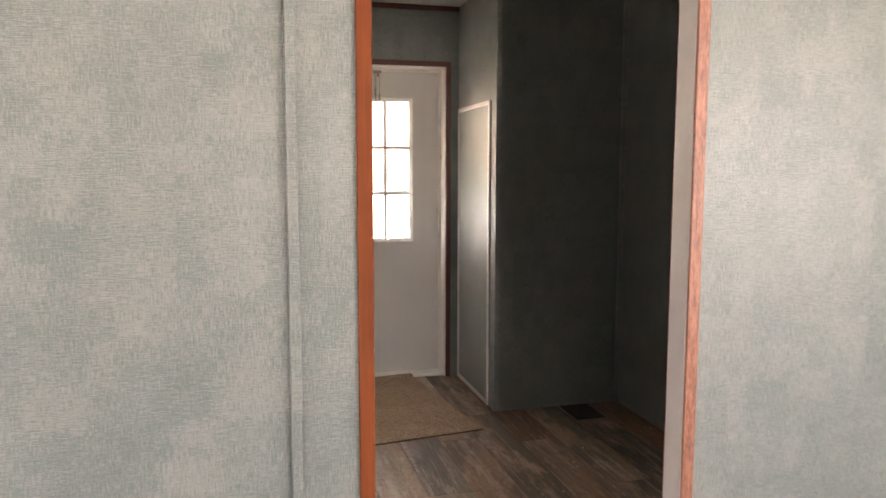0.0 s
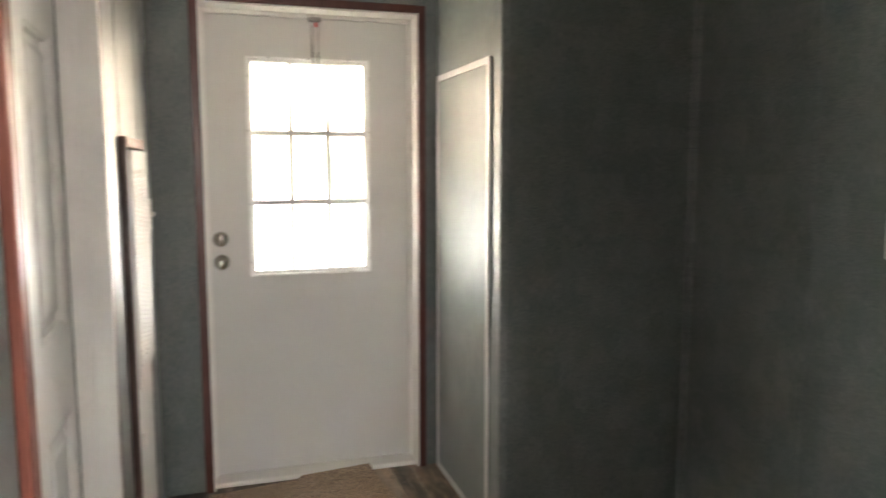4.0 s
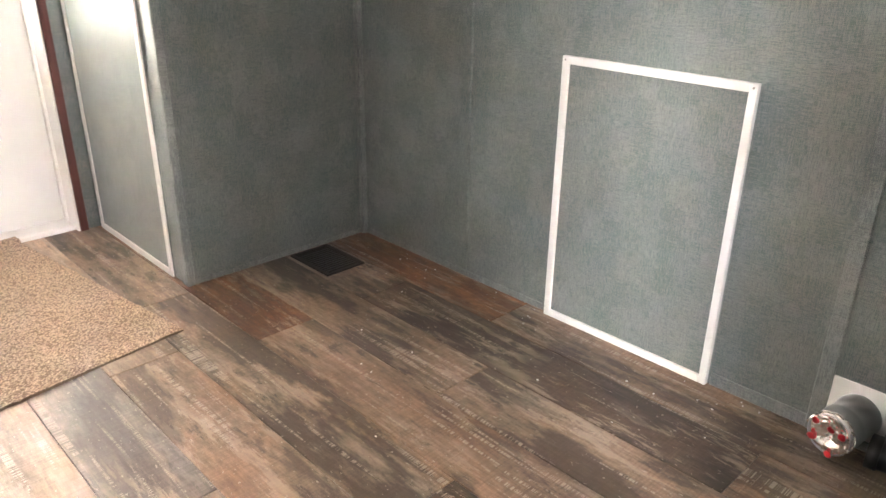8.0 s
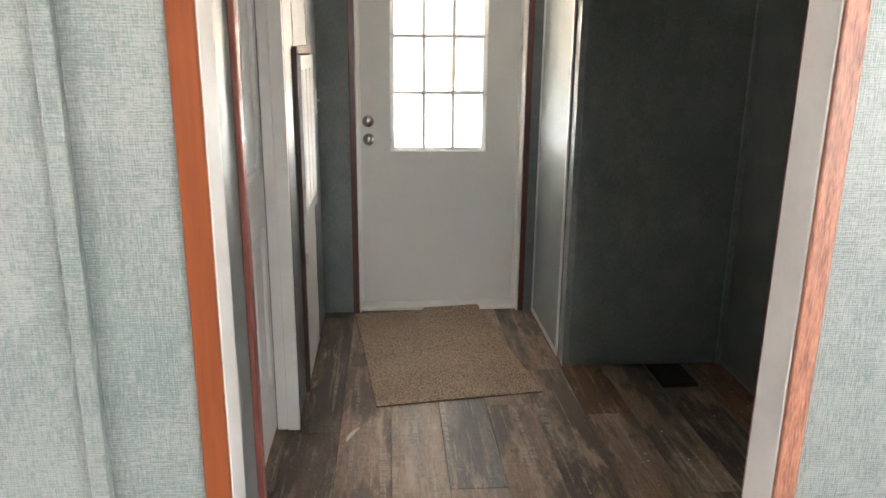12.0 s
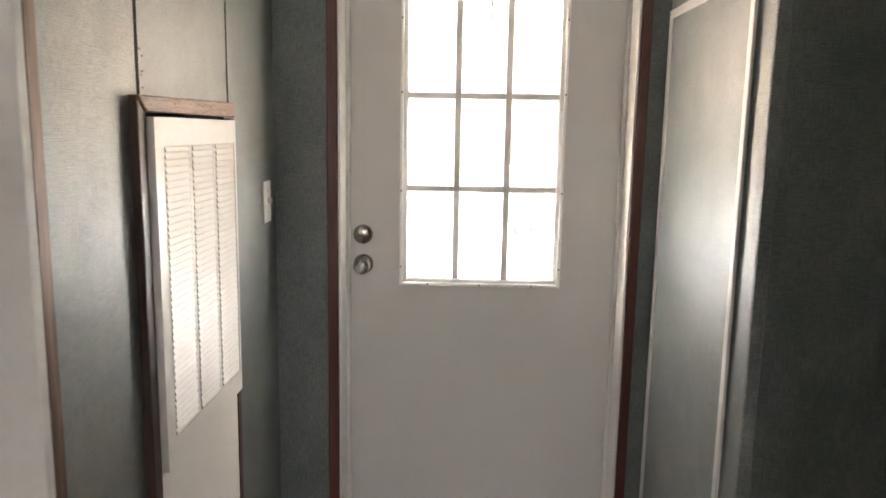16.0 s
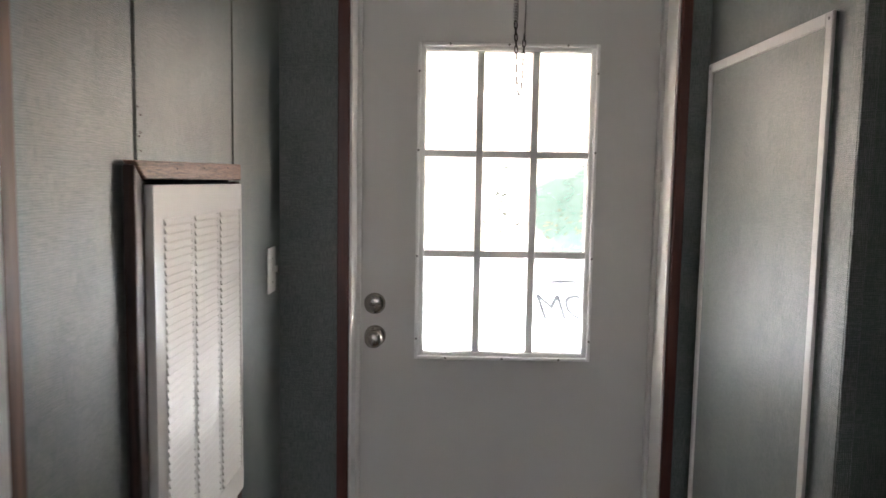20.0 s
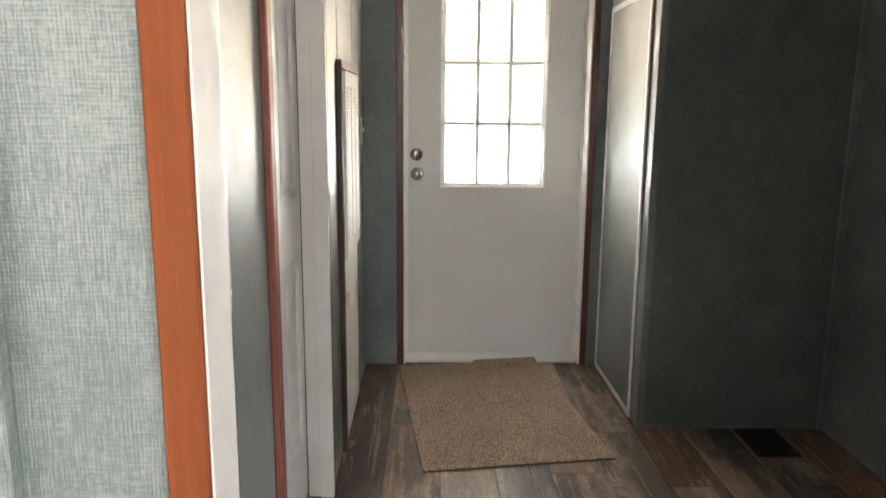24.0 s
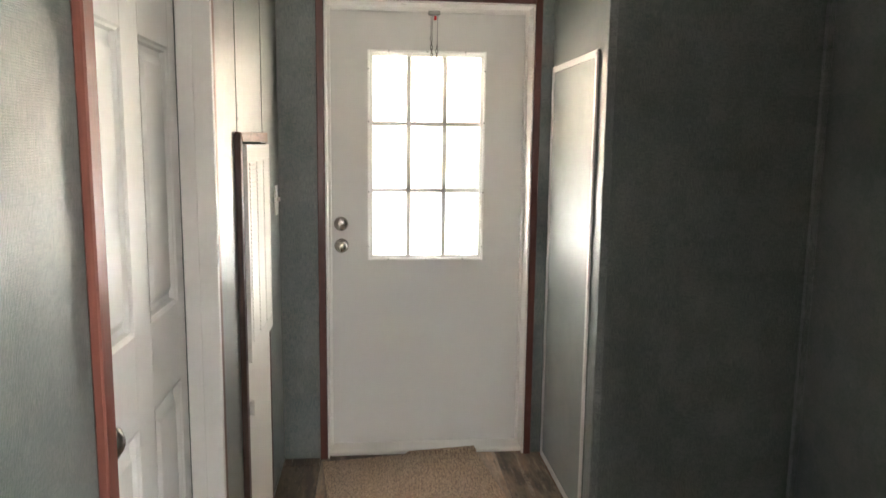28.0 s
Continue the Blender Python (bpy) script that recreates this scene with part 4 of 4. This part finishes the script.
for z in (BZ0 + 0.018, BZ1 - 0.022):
    part("tray_shelf", boxes(((RIGHT, BY0 + 0.020, z), (RIGHT + DEEP, BY1 - 0.020, z + 0.004))), SHADED_TRAY, wb)
part("tray_back", boxes(((RIGHT + DEEP, BY0 + 0.016, BZ0 + 0.018), (RIGHT + DEEP + 0.004, BY1 - 0.016, BZ1 - 0.018))), SHADED_TRAY, wb)
lab = part("instruction_label", boxes(((RIGHT + DEEP - 0.0008, 2.930, 1.140), (RIGHT + DEEP, 3.000, 1.178))), SHADED_TRAY, wb, "small outlined label with faint lines of print")
for a, b in [((2.930, 1.140), (3.000, 1.1412)), ((2.930, 1.1768), (3.000, 1.178)), ((2.930, 1.140), (2.9312, 1.178)), ((2.9988, 1.140), (3.000, 1.178))]:
    part("border", boxes(((RIGHT + DEEP - 0.0014, a[0], a[1]), (RIGHT + DEEP - 0.0008, b[0], b[1]))), INK, lab)
for k in range(5):
    part("print_line", boxes(((RIGHT + DEEP - 0.0012, 2.936 + 0.006 * (k % 3), 1.146 + 0.0062 * k), (RIGHT + DEEP - 0.0008, 2.993 - 0.000 * (k % 3), 1.1472 + 0.0062 * k))), INK, lab)
for y in (BY0 + 0.010, BY1 - 0.010):
    for z in (BZ0 + 0.011, BZ1 - 0.011):
        part("screw", turned((RIGHT - 0.006, y, z), (RIGHT - 0.0078, y, z), [(0, 0.0032), (1, 0)], 10), PLASTIC, wb)
px = RIGHT + 0.038
part("drain_pipe", turned((px, 3.040, BZ0 + 0.022), (px, 3.040, BZ0 + 0.120), [(0, 0.0245), (1, 0.0245), (1, 0)], 24), IVORY, wb, "ivory drain standpipe", True)
part("drain_cap", turned((px, 3.040, BZ0 + 0.120), (px, 3.040, BZ0 + 0.148), [(0, 0.0265), (0.85, 0.0265), (1, 0.023), (1, 0)], 24), BLACK, wb, "black rubber cap", True)
for n, y in enumerate((2.985, 2.915)):
    v = part("valve", turned((px, y, BZ0 + 0.022), (px, y, BZ0 + 0.088), [(0, 0.012), (0.25, 0.012), (0.3, 0.016), (0.6, 0.015), (0.65, 0.009), (1, 0.008), (1, 0)], 16), BRASS, wb, "brass supply valve", True)
    part("spout", turned((px, y, BZ0 + 0.067), (px - 0.032, y, BZ0 + 0.056), [(0, 0.009), (0.6, 0.009), (0.62, 0.0125), (1, 0.0125), (1, 0)], 14), BRASS, v)
    hb = turned((px - 0.004, y, BZ0 + 0.086), (px - 0.004, y, BZ0 + 0.098), [(0, 0.010), (0.5, 0.012), (1, 0.007), (1, 0)], 14)
    for k in range(4):
        a = math.pi / 4 + math.pi / 2 * k
        c = Vector((px - 0.004 + 0.017 * math.cos(a), y + 0.017 * math.sin(a), BZ0 + 0.092))
        bmesh.ops.create_icosphere(hb, subdivisions=2, radius=0.0085, matrix=Matrix.Translation(c) @ Matrix.Diagonal((1, 1, 0.7, 1)))
    part("handle", hb, BLACK, v, "black four-lobed tap handle", True)
    tag = part("tag", boxes(((px - 0.036, y - 0.010 - 0.004 * n, BZ0 + (0.030 if n == 0 else 0.012)), (px - 0.0352, y + 0.014, BZ0 + 0.074)), bevel=0.0002), TAGPAPER, v, "white paper tag")
    for k in range(3):
        part("print_line", boxes(((px - 0.0368, y - 0.007 + 0.007 * k, BZ0 + 0.034), (px - 0.0360, y - 0.004 + 0.007 * k, BZ0 + 0.066))), BLUEINK, v)

# ---- dryer vent ----
dv = thing("dryer_vent", (RIGHT, 2.312, 0.09), "galvanised dryer vent pipe stuffed with foil, white wall plate", "dryer vent")
part("wall_plate", boxes(((RIGHT - 0.004, 2.246, 0.030), (RIGHT, 2.374, 0.163)), bevel=0.0015), PLASTIC, dv, "white square wall plate")
C0, C1 = Vector((RIGHT - 0.003, 2.306, 0.088)), Vector((RIGHT - 0.128, 2.325, 0.087))
part("pipe", turned(C0, C1, [(0, 0.051), (0.08, 0.051), (0.09, 0.0485), (0.55, 0.0485), (0.57, 0.050), (0.60, 0.0485), (1, 0.0485), (1, 0.046), (0.2, 0.046)], 36), STEEL, dv, "dull galvanised pipe", True)
foil = bmesh.new()
bmesh.ops.create_icosphere(foil, subdivisions=4, radius=1.0)
axis = (C1 - C0).normalized()
q = axis.to_track_quat('Z', 'Y')
for v in foil.verts:
    n = v.co.normalized()
    wob = noise.noise(n * 3.1) * 0.16 + noise.noise(n * 7.3) * 0.10 + abs(noise.noise(n * 13.0)) * 0.08
    r = math.hypot(n.x, n.y)
    hollow = -0.55 * max(0.0, n.z) * (1 - min(1, r * 1.25))
    v.co = C1 - axis * 0.012 + q @ Vector((n.x * 0.0505 * (1 + wob * 0.6), n.y * 0.0505 * (1 + wob * 0.6), (n.z * 0.55 + hollow + wob) * 0.040))
part("foil_plug", foil, FOIL, dv, "crumpled aluminium foil plug with red print")
for k, (a, r) in enumerate([(0.5, 0.036), (2.4, 0.040), (3.6, 0.035), (5.0, 0.041), (1.5, 0.012)]):
    blob = bmesh.new()
    bmesh.ops.create_icosphere(blob, subdivisions=2, radius=0.0085)
    for v in blob.verts:
        v.co = Vector((v.co.x * (1 + 0.5 * noise.noise(v.co * 160 + Vector((k, 0, 0)))), v.co.y, v.co.z * 0.25))
    blob.transform(Matrix.Translation(C1 + axis * (0.012 if k < 4 else -0.004) + q @ Vector((r * math.cos(a), r * math.sin(a), 0))) @ q.to_matrix().to_4x4())
    part("red_print", blob, RED, dv, "red printed patch", True)
hose = thing("black_hose_end", (2.085, 2.215, 0.0), "black rubber hose end lying on the planks by the wall", "hose")
part("hose", swept([(2.09, 2.256, 0.036), (2.095, 2.225, 0.037), (2.10, 2.185, 0.036), (2.098, 2.14, 0.036), (2.09, 2.10, 0.036)], 0.034, 18), BLACK, hose, "", True)
part("collar", turned((2.089, 2.262, 0.0395), (2.092, 2.236, 0.0395), [(0, 0.030), (0.05, 0.0395), (0.95, 0.0395), (1, 0.030), (1, 0)], 22), BLACK, hose, "", True)

# ---- floor register ----
reg = thing("floor_register", (1.79, 3.858, 0.0), "dark bronze floor register set in the planks", "floor vent")
RX0, RX1, RY0, RY1 = 1.772, 1.934, 3.857, 4.086
part("register_frame", boxes(((RX0, RY0, 0.004), (RX0 + 0.018, RY1, 0.010)), ((RX1 - 0.018, RY0, 0.004), (RX1, RY1, 0.010)), ((RX0 + 0.018, RY0, 0.004), (RX1 - 0.018, RY0 + 0.018, 0.010)), ((RX0 + 0.018, RY1 - 0.018, 0.004), (RX1 - 0.018, RY1, 0.010)), bevel=0.002), BRONZE, reg)
# thin black sheet stands in for the duct's shade below the louvers
part("well_shade", boxes(((RX0 + 0.01, RY0 + 0.01, 0.0042), (RX1 - 0.01, RY1 - 0.01, 0.0050))), BLACK, reg)
for k in range(13):
    y = RY0 + 0.026 + k * (RY1 - RY0 - 0.052) / 12
    part("louver", boxes(((RX0 + 0.018, y - 0.003, 0.0052), (RX1 - 0.018, y + 0.003, 0.0092)), bevel=0.001), BRONZE, reg)

# ---- carpet mat ----
mat_ob = thing("carpet_mat", (0.84, 4.3, 0.0), "tan loop-pile carpet remnant laid askew before the door", "mat")
corners = [(0.557, 3.749), (1.250, 3.846), (1.098, 4.893), (0.431, 4.800)]
mat_bm = bmesh.new()
NU, NV = 56, 84
grid = []
for j in range(NV + 1):
    row = []
    for i in range(NU + 1):
        u, w = i / NU, j / NV
        a = Vector(corners[0]).lerp(Vector(corners[1]), u)
        b = Vector(corners[3]).lerp(Vector(corners[2]), u)
        p = a.lerp(b, w)
        edge = min(u, 1 - u, w, 1 - w)
        rag = 0.0035 * noise.noise(Vector((p.x * 40, p.y * 40, 0))) if edge == 0 else 0
        lift = 0.014 if p.y > 4.85 else 0.0
        z = 0.0120 + 0.0022 * noise.noise(Vector((p.x * 70, p.y * 70, 3))) + 0.002 * noise.noise(Vector((p.x * 4, p.y * 4, 8))) - (0.004 if edge == 0 else 0) + lift
        row.append(mat_bm.verts.new((p.x + rag, p.y + rag, z)))
    grid.append(row)
for j in range(NV):
    for i in range(NU):
        mat_bm.faces.new((grid[j][i], grid[j][i + 1], grid[j + 1][i + 1], grid[j + 1][i]))
ring = [grid[0][i] for i in range(NU + 1)] + [grid[j][NU] for j in range(1, NV + 1)] + [grid[NV][i] for i in range(NU - 1, -1, -1)] + [grid[j][0] for j in range(NV - 1, 0, -1)]
edge_bm = bmesh.new()
brim = [edge_bm.verts.new(v.co) for v in ring]
foot = [edge_bm.verts.new((v.co.x, v.co.y, 0.0006 if v.co.y < 4.85 else 0.0205)) for v in ring]
for k in range(len(ring)):
    n = (k + 1) % len(ring)
    edge_bm.faces.new((brim[k], foot[k], foot[n], brim[n]))
part("backing_edge", edge_bm, paint("dark jute backing", (0.085, 0.055, 0.036), 0.95, 0.3, 120), mat_ob, "dark cut edge of the backing")
part("pile_surface", mat_bm, CARPET, mat_ob, "", True)

# ---- crumbs swept along the foot of the laundry wall ----
crumb_bm = bmesh.new()
crumb_rng = random.Random(21)
for k in range(46):
    y = crumb_rng.uniform(2.45, 4.0)
    x = 2.115 - abs(crumb_rng.gauss(0, 0.04 if k < 18 else 0.30))
    r = crumb_rng.uniform(0.0012, 0.0032)
    bmesh.ops.create_icosphere(crumb_bm, subdivisions=1, radius=r, matrix=Matrix.Translation((x, y, r * 0.5)) @ Matrix.Diagonal((1, crumb_rng.uniform(0.6, 1.6), 0.55, 1)))
tagged(part("crumbs", crumb_bm, PLASTIC), "scattered white plaster crumbs on the planks", "crumbs", kind="stuff")

# ---- outside the entry door ----
grass = paint("dry grass ground", (0.43, 0.41, 0.36), 0.9, 0.25, 3.0)
structure("ground", boxes(((-1500, -1500, -0.75), (1500, 1500, -0.70))), grass, "pale dry grass ground outside", "ground")


def flag_cloth():
    """Thin printed polyester: pale sky with warm cloud bands over white, a green wash where the tree is printed; daylight shines through it."""
    m, nt, b = material("printed garden flag cloth")
    geo = nt.nodes.new("ShaderNodeNewGeometry")
    sep = nt.nodes.new("ShaderNodeSeparateXYZ")
    nt.links.new(geo.outputs["Position"], sep.inputs[0])
    cloud = noise_of(nt, mapped(nt, (2.6, 1, 8.5)), 1.0, 4, 0.55)
    soft = noise_of(nt, mapped(nt, (7, 1, 16)), 1.0, 3, 0.5)
    height = maths(nt, 'ADD', sep.outputs[2], maths(nt, 'MULTIPLY_ADD', soft, 0.16, -0.08))
    upper = ramp(nt, maths(nt, 'MULTIPLY_ADD', height, 1.0, -0.7), [(0.36, (0, 0, 0)), (0.52, (1, 1, 1))])
    band = ramp(nt, cloud, [(0.36, (0.200, 0.155, 0.116)), (0.50, (0.265, 0.218, 0.172)), (0.62, (0.37, 0.335, 0.295))])
    c = mix_rgb(nt, upper, (0.40, 0.40, 0.40), band)
    dx = maths(nt, 'DIVIDE', maths(nt, 'SUBTRACT', sep.outputs[0], 1.10), 0.21)
    dz = maths(nt, 'DIVIDE', maths(nt, 'SUBTRACT', sep.outputs[2], 1.285), 0.19)
    far = maths(nt, 'SQRT', maths(nt, 'ADD', maths(nt, 'MULTIPLY', dx, dx), maths(nt, 'MULTIPLY', dz, dz)))
    wash = ramp(nt, maths(nt, 'ADD', far, maths(nt, 'MULTIPLY_ADD', soft, 0.9, -0.45)), [(0.62, (1, 1, 1)), (0.98, (0, 0, 0))])
    c = mix_rgb(nt, maths(nt, 'MULTIPLY', wash, 0.97), c, (0.0120, 0.0175, 0.0158))
    face = mix_rgb(nt, upper, (0.70, 0.70, 0.69), (0.52, 0.49, 0.45))
    nt.links.new(mix_rgb(nt, wash, face, (0.24, 0.38, 0.33)), b.inputs["Base Color"])
    b.inputs["Roughness"].default_value = 0.9
    thin = nt.nodes.new("ShaderNodeBsdfTranslucent")
    nt.links.new(mix_rgb(nt, 1.0, c, (FLAG_PASS, FLAG_PASS, FLAG_PASS), 'MULTIPLY'), thin.inputs["Color"])
    add = nt.nodes.new("ShaderNodeAddShader")
    nt.links.new(b.outputs[0], add.inputs[0])
    nt.links.new(thin.outputs[0], add.inputs[1])
    nt.links.new(add.outputs[0], nt.nodes["Material Output"].inputs["Surface"])
    return m


def flag_ink(name, color):
    """Print on the flag, through which less daylight passes."""
    m, nt, b = material(name)
    v = noise_of(nt, mapped(nt, (30, 30, 30)), 1.0, 3)
    c = ramp(nt, v, [(0.35, tuple(k * 0.8 for k in color)), (0.65, color)])
    nt.links.new(c, b.inputs["Base Color"])
    b.inputs["Roughness"].default_value = 0.9
    thin = nt.nodes.new("ShaderNodeBsdfTranslucent")
    nt.links.new(c, thin.inputs["Color"])
    add = nt.nodes.new("ShaderNodeAddShader")
    nt.links.new(b.outputs[0], add.inputs[0])
    nt.links.new(thin.outputs[0], add.inputs[1])
    nt.links.new(add.outputs[0], nt.nodes["Material Output"].inputs["Surface"])
    return m


FLAG_PASS = 0.72
FLAG_Y = DOOR_Y + 0.085
CLOTH = flag_cloth()
flag = thing("garden_flag", (0.9, FLAG_Y, 1.86), "backlit garden flag with a green tree, hung outside the door", "flag")


def cloth_at(x, z):
    """The hanging cloth's slight folds."""
    return FLAG_Y + 0.006 * math.sin(x * 13 + z * 2.0) + 0.004 * noise.noise(Vector((x * 4, z * 3, 0.5)))


cloth = bmesh.new()
NX, NZ = 36, 52
sheet = [[cloth.verts.new((0.50 + 0.82 * i / NX, cloth_at(0.50 + 0.82 * i / NX, 0.70 + 1.15 * j / NZ), 0.70 + 1.15 * j / NZ)) for i in range(NX + 1)] for j in range(NZ + 1)]
for j in range(NZ):
    for i in range(NX):
        cloth.faces.new((sheet[j][i], sheet[j][i + 1], sheet[j + 1][i + 1], sheet[j + 1][i]))
part("cloth", cloth, CLOTH, flag, "thin printed cloth", True)
part("rod", swept([(0.47, FLAG_Y + 0.003, 1.856), (0.9, FLAG_Y + 0.003, 1.858), (1.35, FLAG_Y + 0.003, 1.856)], 0.006, 10), PLASTIC, flag, "thin white hanging rod", True)
leaf_rng = random.Random(7)
for ink_name, colour, count, near, spread in (("dusky", (0.055, 0.066, 0.063), 150, 0.62, 1.0), ("teal", (0.26, 0.38, 0.345), 170, 0.0, 0.62), ("olive", (0.30, 0.30, 0.23), 70, 0.0, 0.6)):
    leaves = bmesh.new()
    for k in range(count):
        a = leaf_rng.uniform(0, 2 * math.pi)
        d = near + (spread - near) * leaf_rng.random() ** 0.6
        x, z = 1.115 + 0.30 * d * math.cos(a), 1.285 + 0.21 * d * math.sin(a)
        if x > 1.30:
            x = 2.60 - x
        if ink_name == "olive" and z > 1.28:
            z -= 0.10
        tilt = leaf_rng.gauss(0.2, 0.45)
        w, h = leaf_rng.uniform(0.006, 0.013), leaf_rng.uniform(0.0018, 0.0034)
        y = cloth_at(x, z) - 0.0012
        ring = [(-w, 0), (-w * 0.4, h), (w * 0.5, h * 0.8), (w, 0), (w * 0.3, -h), (-w * 0.5, -h * 0.9)]
        leaves.faces.new([leaves.verts.new((x + p * math.cos(tilt) - q * math.sin(tilt), y, z + p * math.sin(tilt) + q * math.cos(tilt))) for p, q in ring])
    part("printed_leaves", leaves, flag_ink(ink_name + " leaf ink", colour), flag, ink_name + " printed leaves")
GREYINK = flag_ink("grey letter ink", (0.042, 0.044, 0.046))


def letter(char, x, z, size):
    """One slanted letter of the print; the cloth is seen from behind, so it stands mirrored."""
    cu = bpy.data.curves.new("letter", 'FONT')
    cu.body, cu.size, cu.shear = char, size, 0.35
    tmp = bpy.data.objects.new("letter", cu)
    me = bpy.data.meshes.new_from_object(tmp)
    bpy.data.objects.remove(tmp)
    bm = bmesh.new()
    bm.from_mesh(me)
    bpy.data.meshes.remove(me)
    for v in bm.verts:
        px, pz = x - v.co.x, z + v.co.y
        v.co = Vector((px, cloth_at(px, pz) - 0.0015, pz))
    part("letter", bm, GREYINK, flag, "pale grey printed letter")


for char, x, z, size in (("O", 1.165, 0.968, 0.105), ("M", 1.085, 0.966, 0.108), ("E", 0.948, 1.000, 0.062), ("S", 0.872, 1.000, 0.062)):
    letter(char, x, z, size)
dash = bmesh.new()
low_edge, high_edge = [], []
for k in range(15):
    u = k / 14
    x, z, w = 0.985 + 0.16 * u, 1.074 + 0.006 * math.sin(2.6 * u), 0.0045 * math.sin(math.pi * u) + 0.0004
    low_edge.append(dash.verts.new((x, cloth_at(x, z) - 0.0015, z - w)))
    high_edge.append(dash.verts.new((x, cloth_at(x, z) - 0.0015, z + w)))
for k in range(14):
    dash.faces.new((low_edge[k], low_edge[k + 1], high_edge[k + 1], high_edge[k]))
part("brush_stroke", dash, GREYINK, flag, "pale grey brush stroke")

# ---- floor planks ----
fl = structure("floor", boxes(((WEST, SOUTH, -0.06), (EAST, NORTH + 0.11, -0.0035))), GAP_DARK, "rustic brown and grey wood-look vinyl plank floor", "floor")
PW, PL, X0 = 0.1919, 1.219, 0.231
JOINT = {0: 3.562, 1: 2.935, 2: 2.83, 3: 3.173, 4: 3.75, 5: 2.852, 6: 3.655, 7: 3.107, 8: 2.437, 9: 3.278, -1: 3.20}
rng = random.Random(11)
# printed tone of the planks in a row: before the joint, after it, and after the next joint
TONE = {-1: ("dark", "drab", "drab"), 0: ("dark", "dark", "dark"), 1: ("drab", "brown", "drab"), 2: ("tan", "tan", "brown"), 3: ("tan", "slate", "pale"), 4: ("brown", "tan", "drab"),
        5: ("dark", "drab", "drab"), 6: ("brown", "russet", "drab"), 7: ("drab", "drab", "dark"), 8: ("brown", "dark", "drab"), 9: ("drab", "russet", "dark")}
KINDS = sorted(TONES)
shared = {}


def plank_mesh(length, tone):
    key = (round(length, 3), tone)
    if key not in shared:
        bm = bmesh.new()
        a, b, e = PW / 2 - 0.0008, length / 2 - 0.0008, 0.0014
        top = [bm.verts.new((x, y, 0.0)) for x, y in ((-a + e, -b + e), (a - e, -b + e), (a - e, b - e), (-a + e, b - e))]
        mid = [bm.verts.new((x, y, -0.0012)) for x, y in ((-a, -b), (a, -b), (a, b), (-a, b))]
        bot = [bm.verts.new((x, y, -0.0035)) for x, y in ((-a, -b), (a, -b), (a, b), (-a, b))]
        bm.faces.new(top)
        for p, q in ((top, mid), (mid, bot)):
            for k in range(4):
                bm.faces.new((p[k], q[k], q[(k + 1) % 4], p[(k + 1) % 4]))
        bmesh.ops.recalc_face_normals(bm, faces=bm.faces)
        me = bpy.data.meshes.new("plank")
        bm.to_mesh(me)
        bm.free()
        me.materials.append(PLANKS[tone])
        shared[key] = me
    return shared[key]


for c in range(-15, 17):
    xc = X0 + (c + 0.5) * PW
    if xc - PW / 2 < WEST or xc + PW / 2 > EAST:
        continue
    first = JOINT.get(c, 3.0 + rng.uniform(-0.6, 0.6))
    y = first - PL * math.ceil((first - SOUTH) / PL)
    inside = -1 <= c <= 9
    while y < NORTH + 0.09:
        y0, y1 = max(y, SOUTH), min(y + PL, (NORTH + 0.10) if inside else DOORWAY + 0.09)
        if y1 - y0 > 0.02:
            k = round((y - first) / PL) + 1
            tone = TONE[c][k] if c in TONE and 0 <= k <= 2 else KINDS[rng.randrange(len(KINDS))]
            p = new("plank", plank_mesh(y1 - y0, tone))
            p.parent = fl
            p.location = (xc, (y0 + y1) / 2, 0.0)
        y += PL

# pale curved scuff on the planks by the interior door
scuff = bmesh.new()
inner, outer = [], []
for k in range(13):
    u = k / 12
    c = Vector((0.452 + 0.045 * u ** 1.7, 3.492 + 0.105 * u, 0.0006))
    w = 0.0085 * math.sin(math.pi * u) ** 0.7 * (1 - 0.35 * u) + 0.0008
    inner.append(scuff.verts.new(c - Vector((w, -0.3 * w, 0))))
    outer.append(scuff.verts.new(c + Vector((w, -0.3 * w, 0))))
for k in range(12):
    scuff.faces.new((inner[k], outer[k], outer[k + 1], inner[k + 1]))
part("scuff_mark", scuff, paint("pale scuff", (0.50, 0.455, 0.41), 0.5, 0.25, 90), fl, "whitish curved scuff")
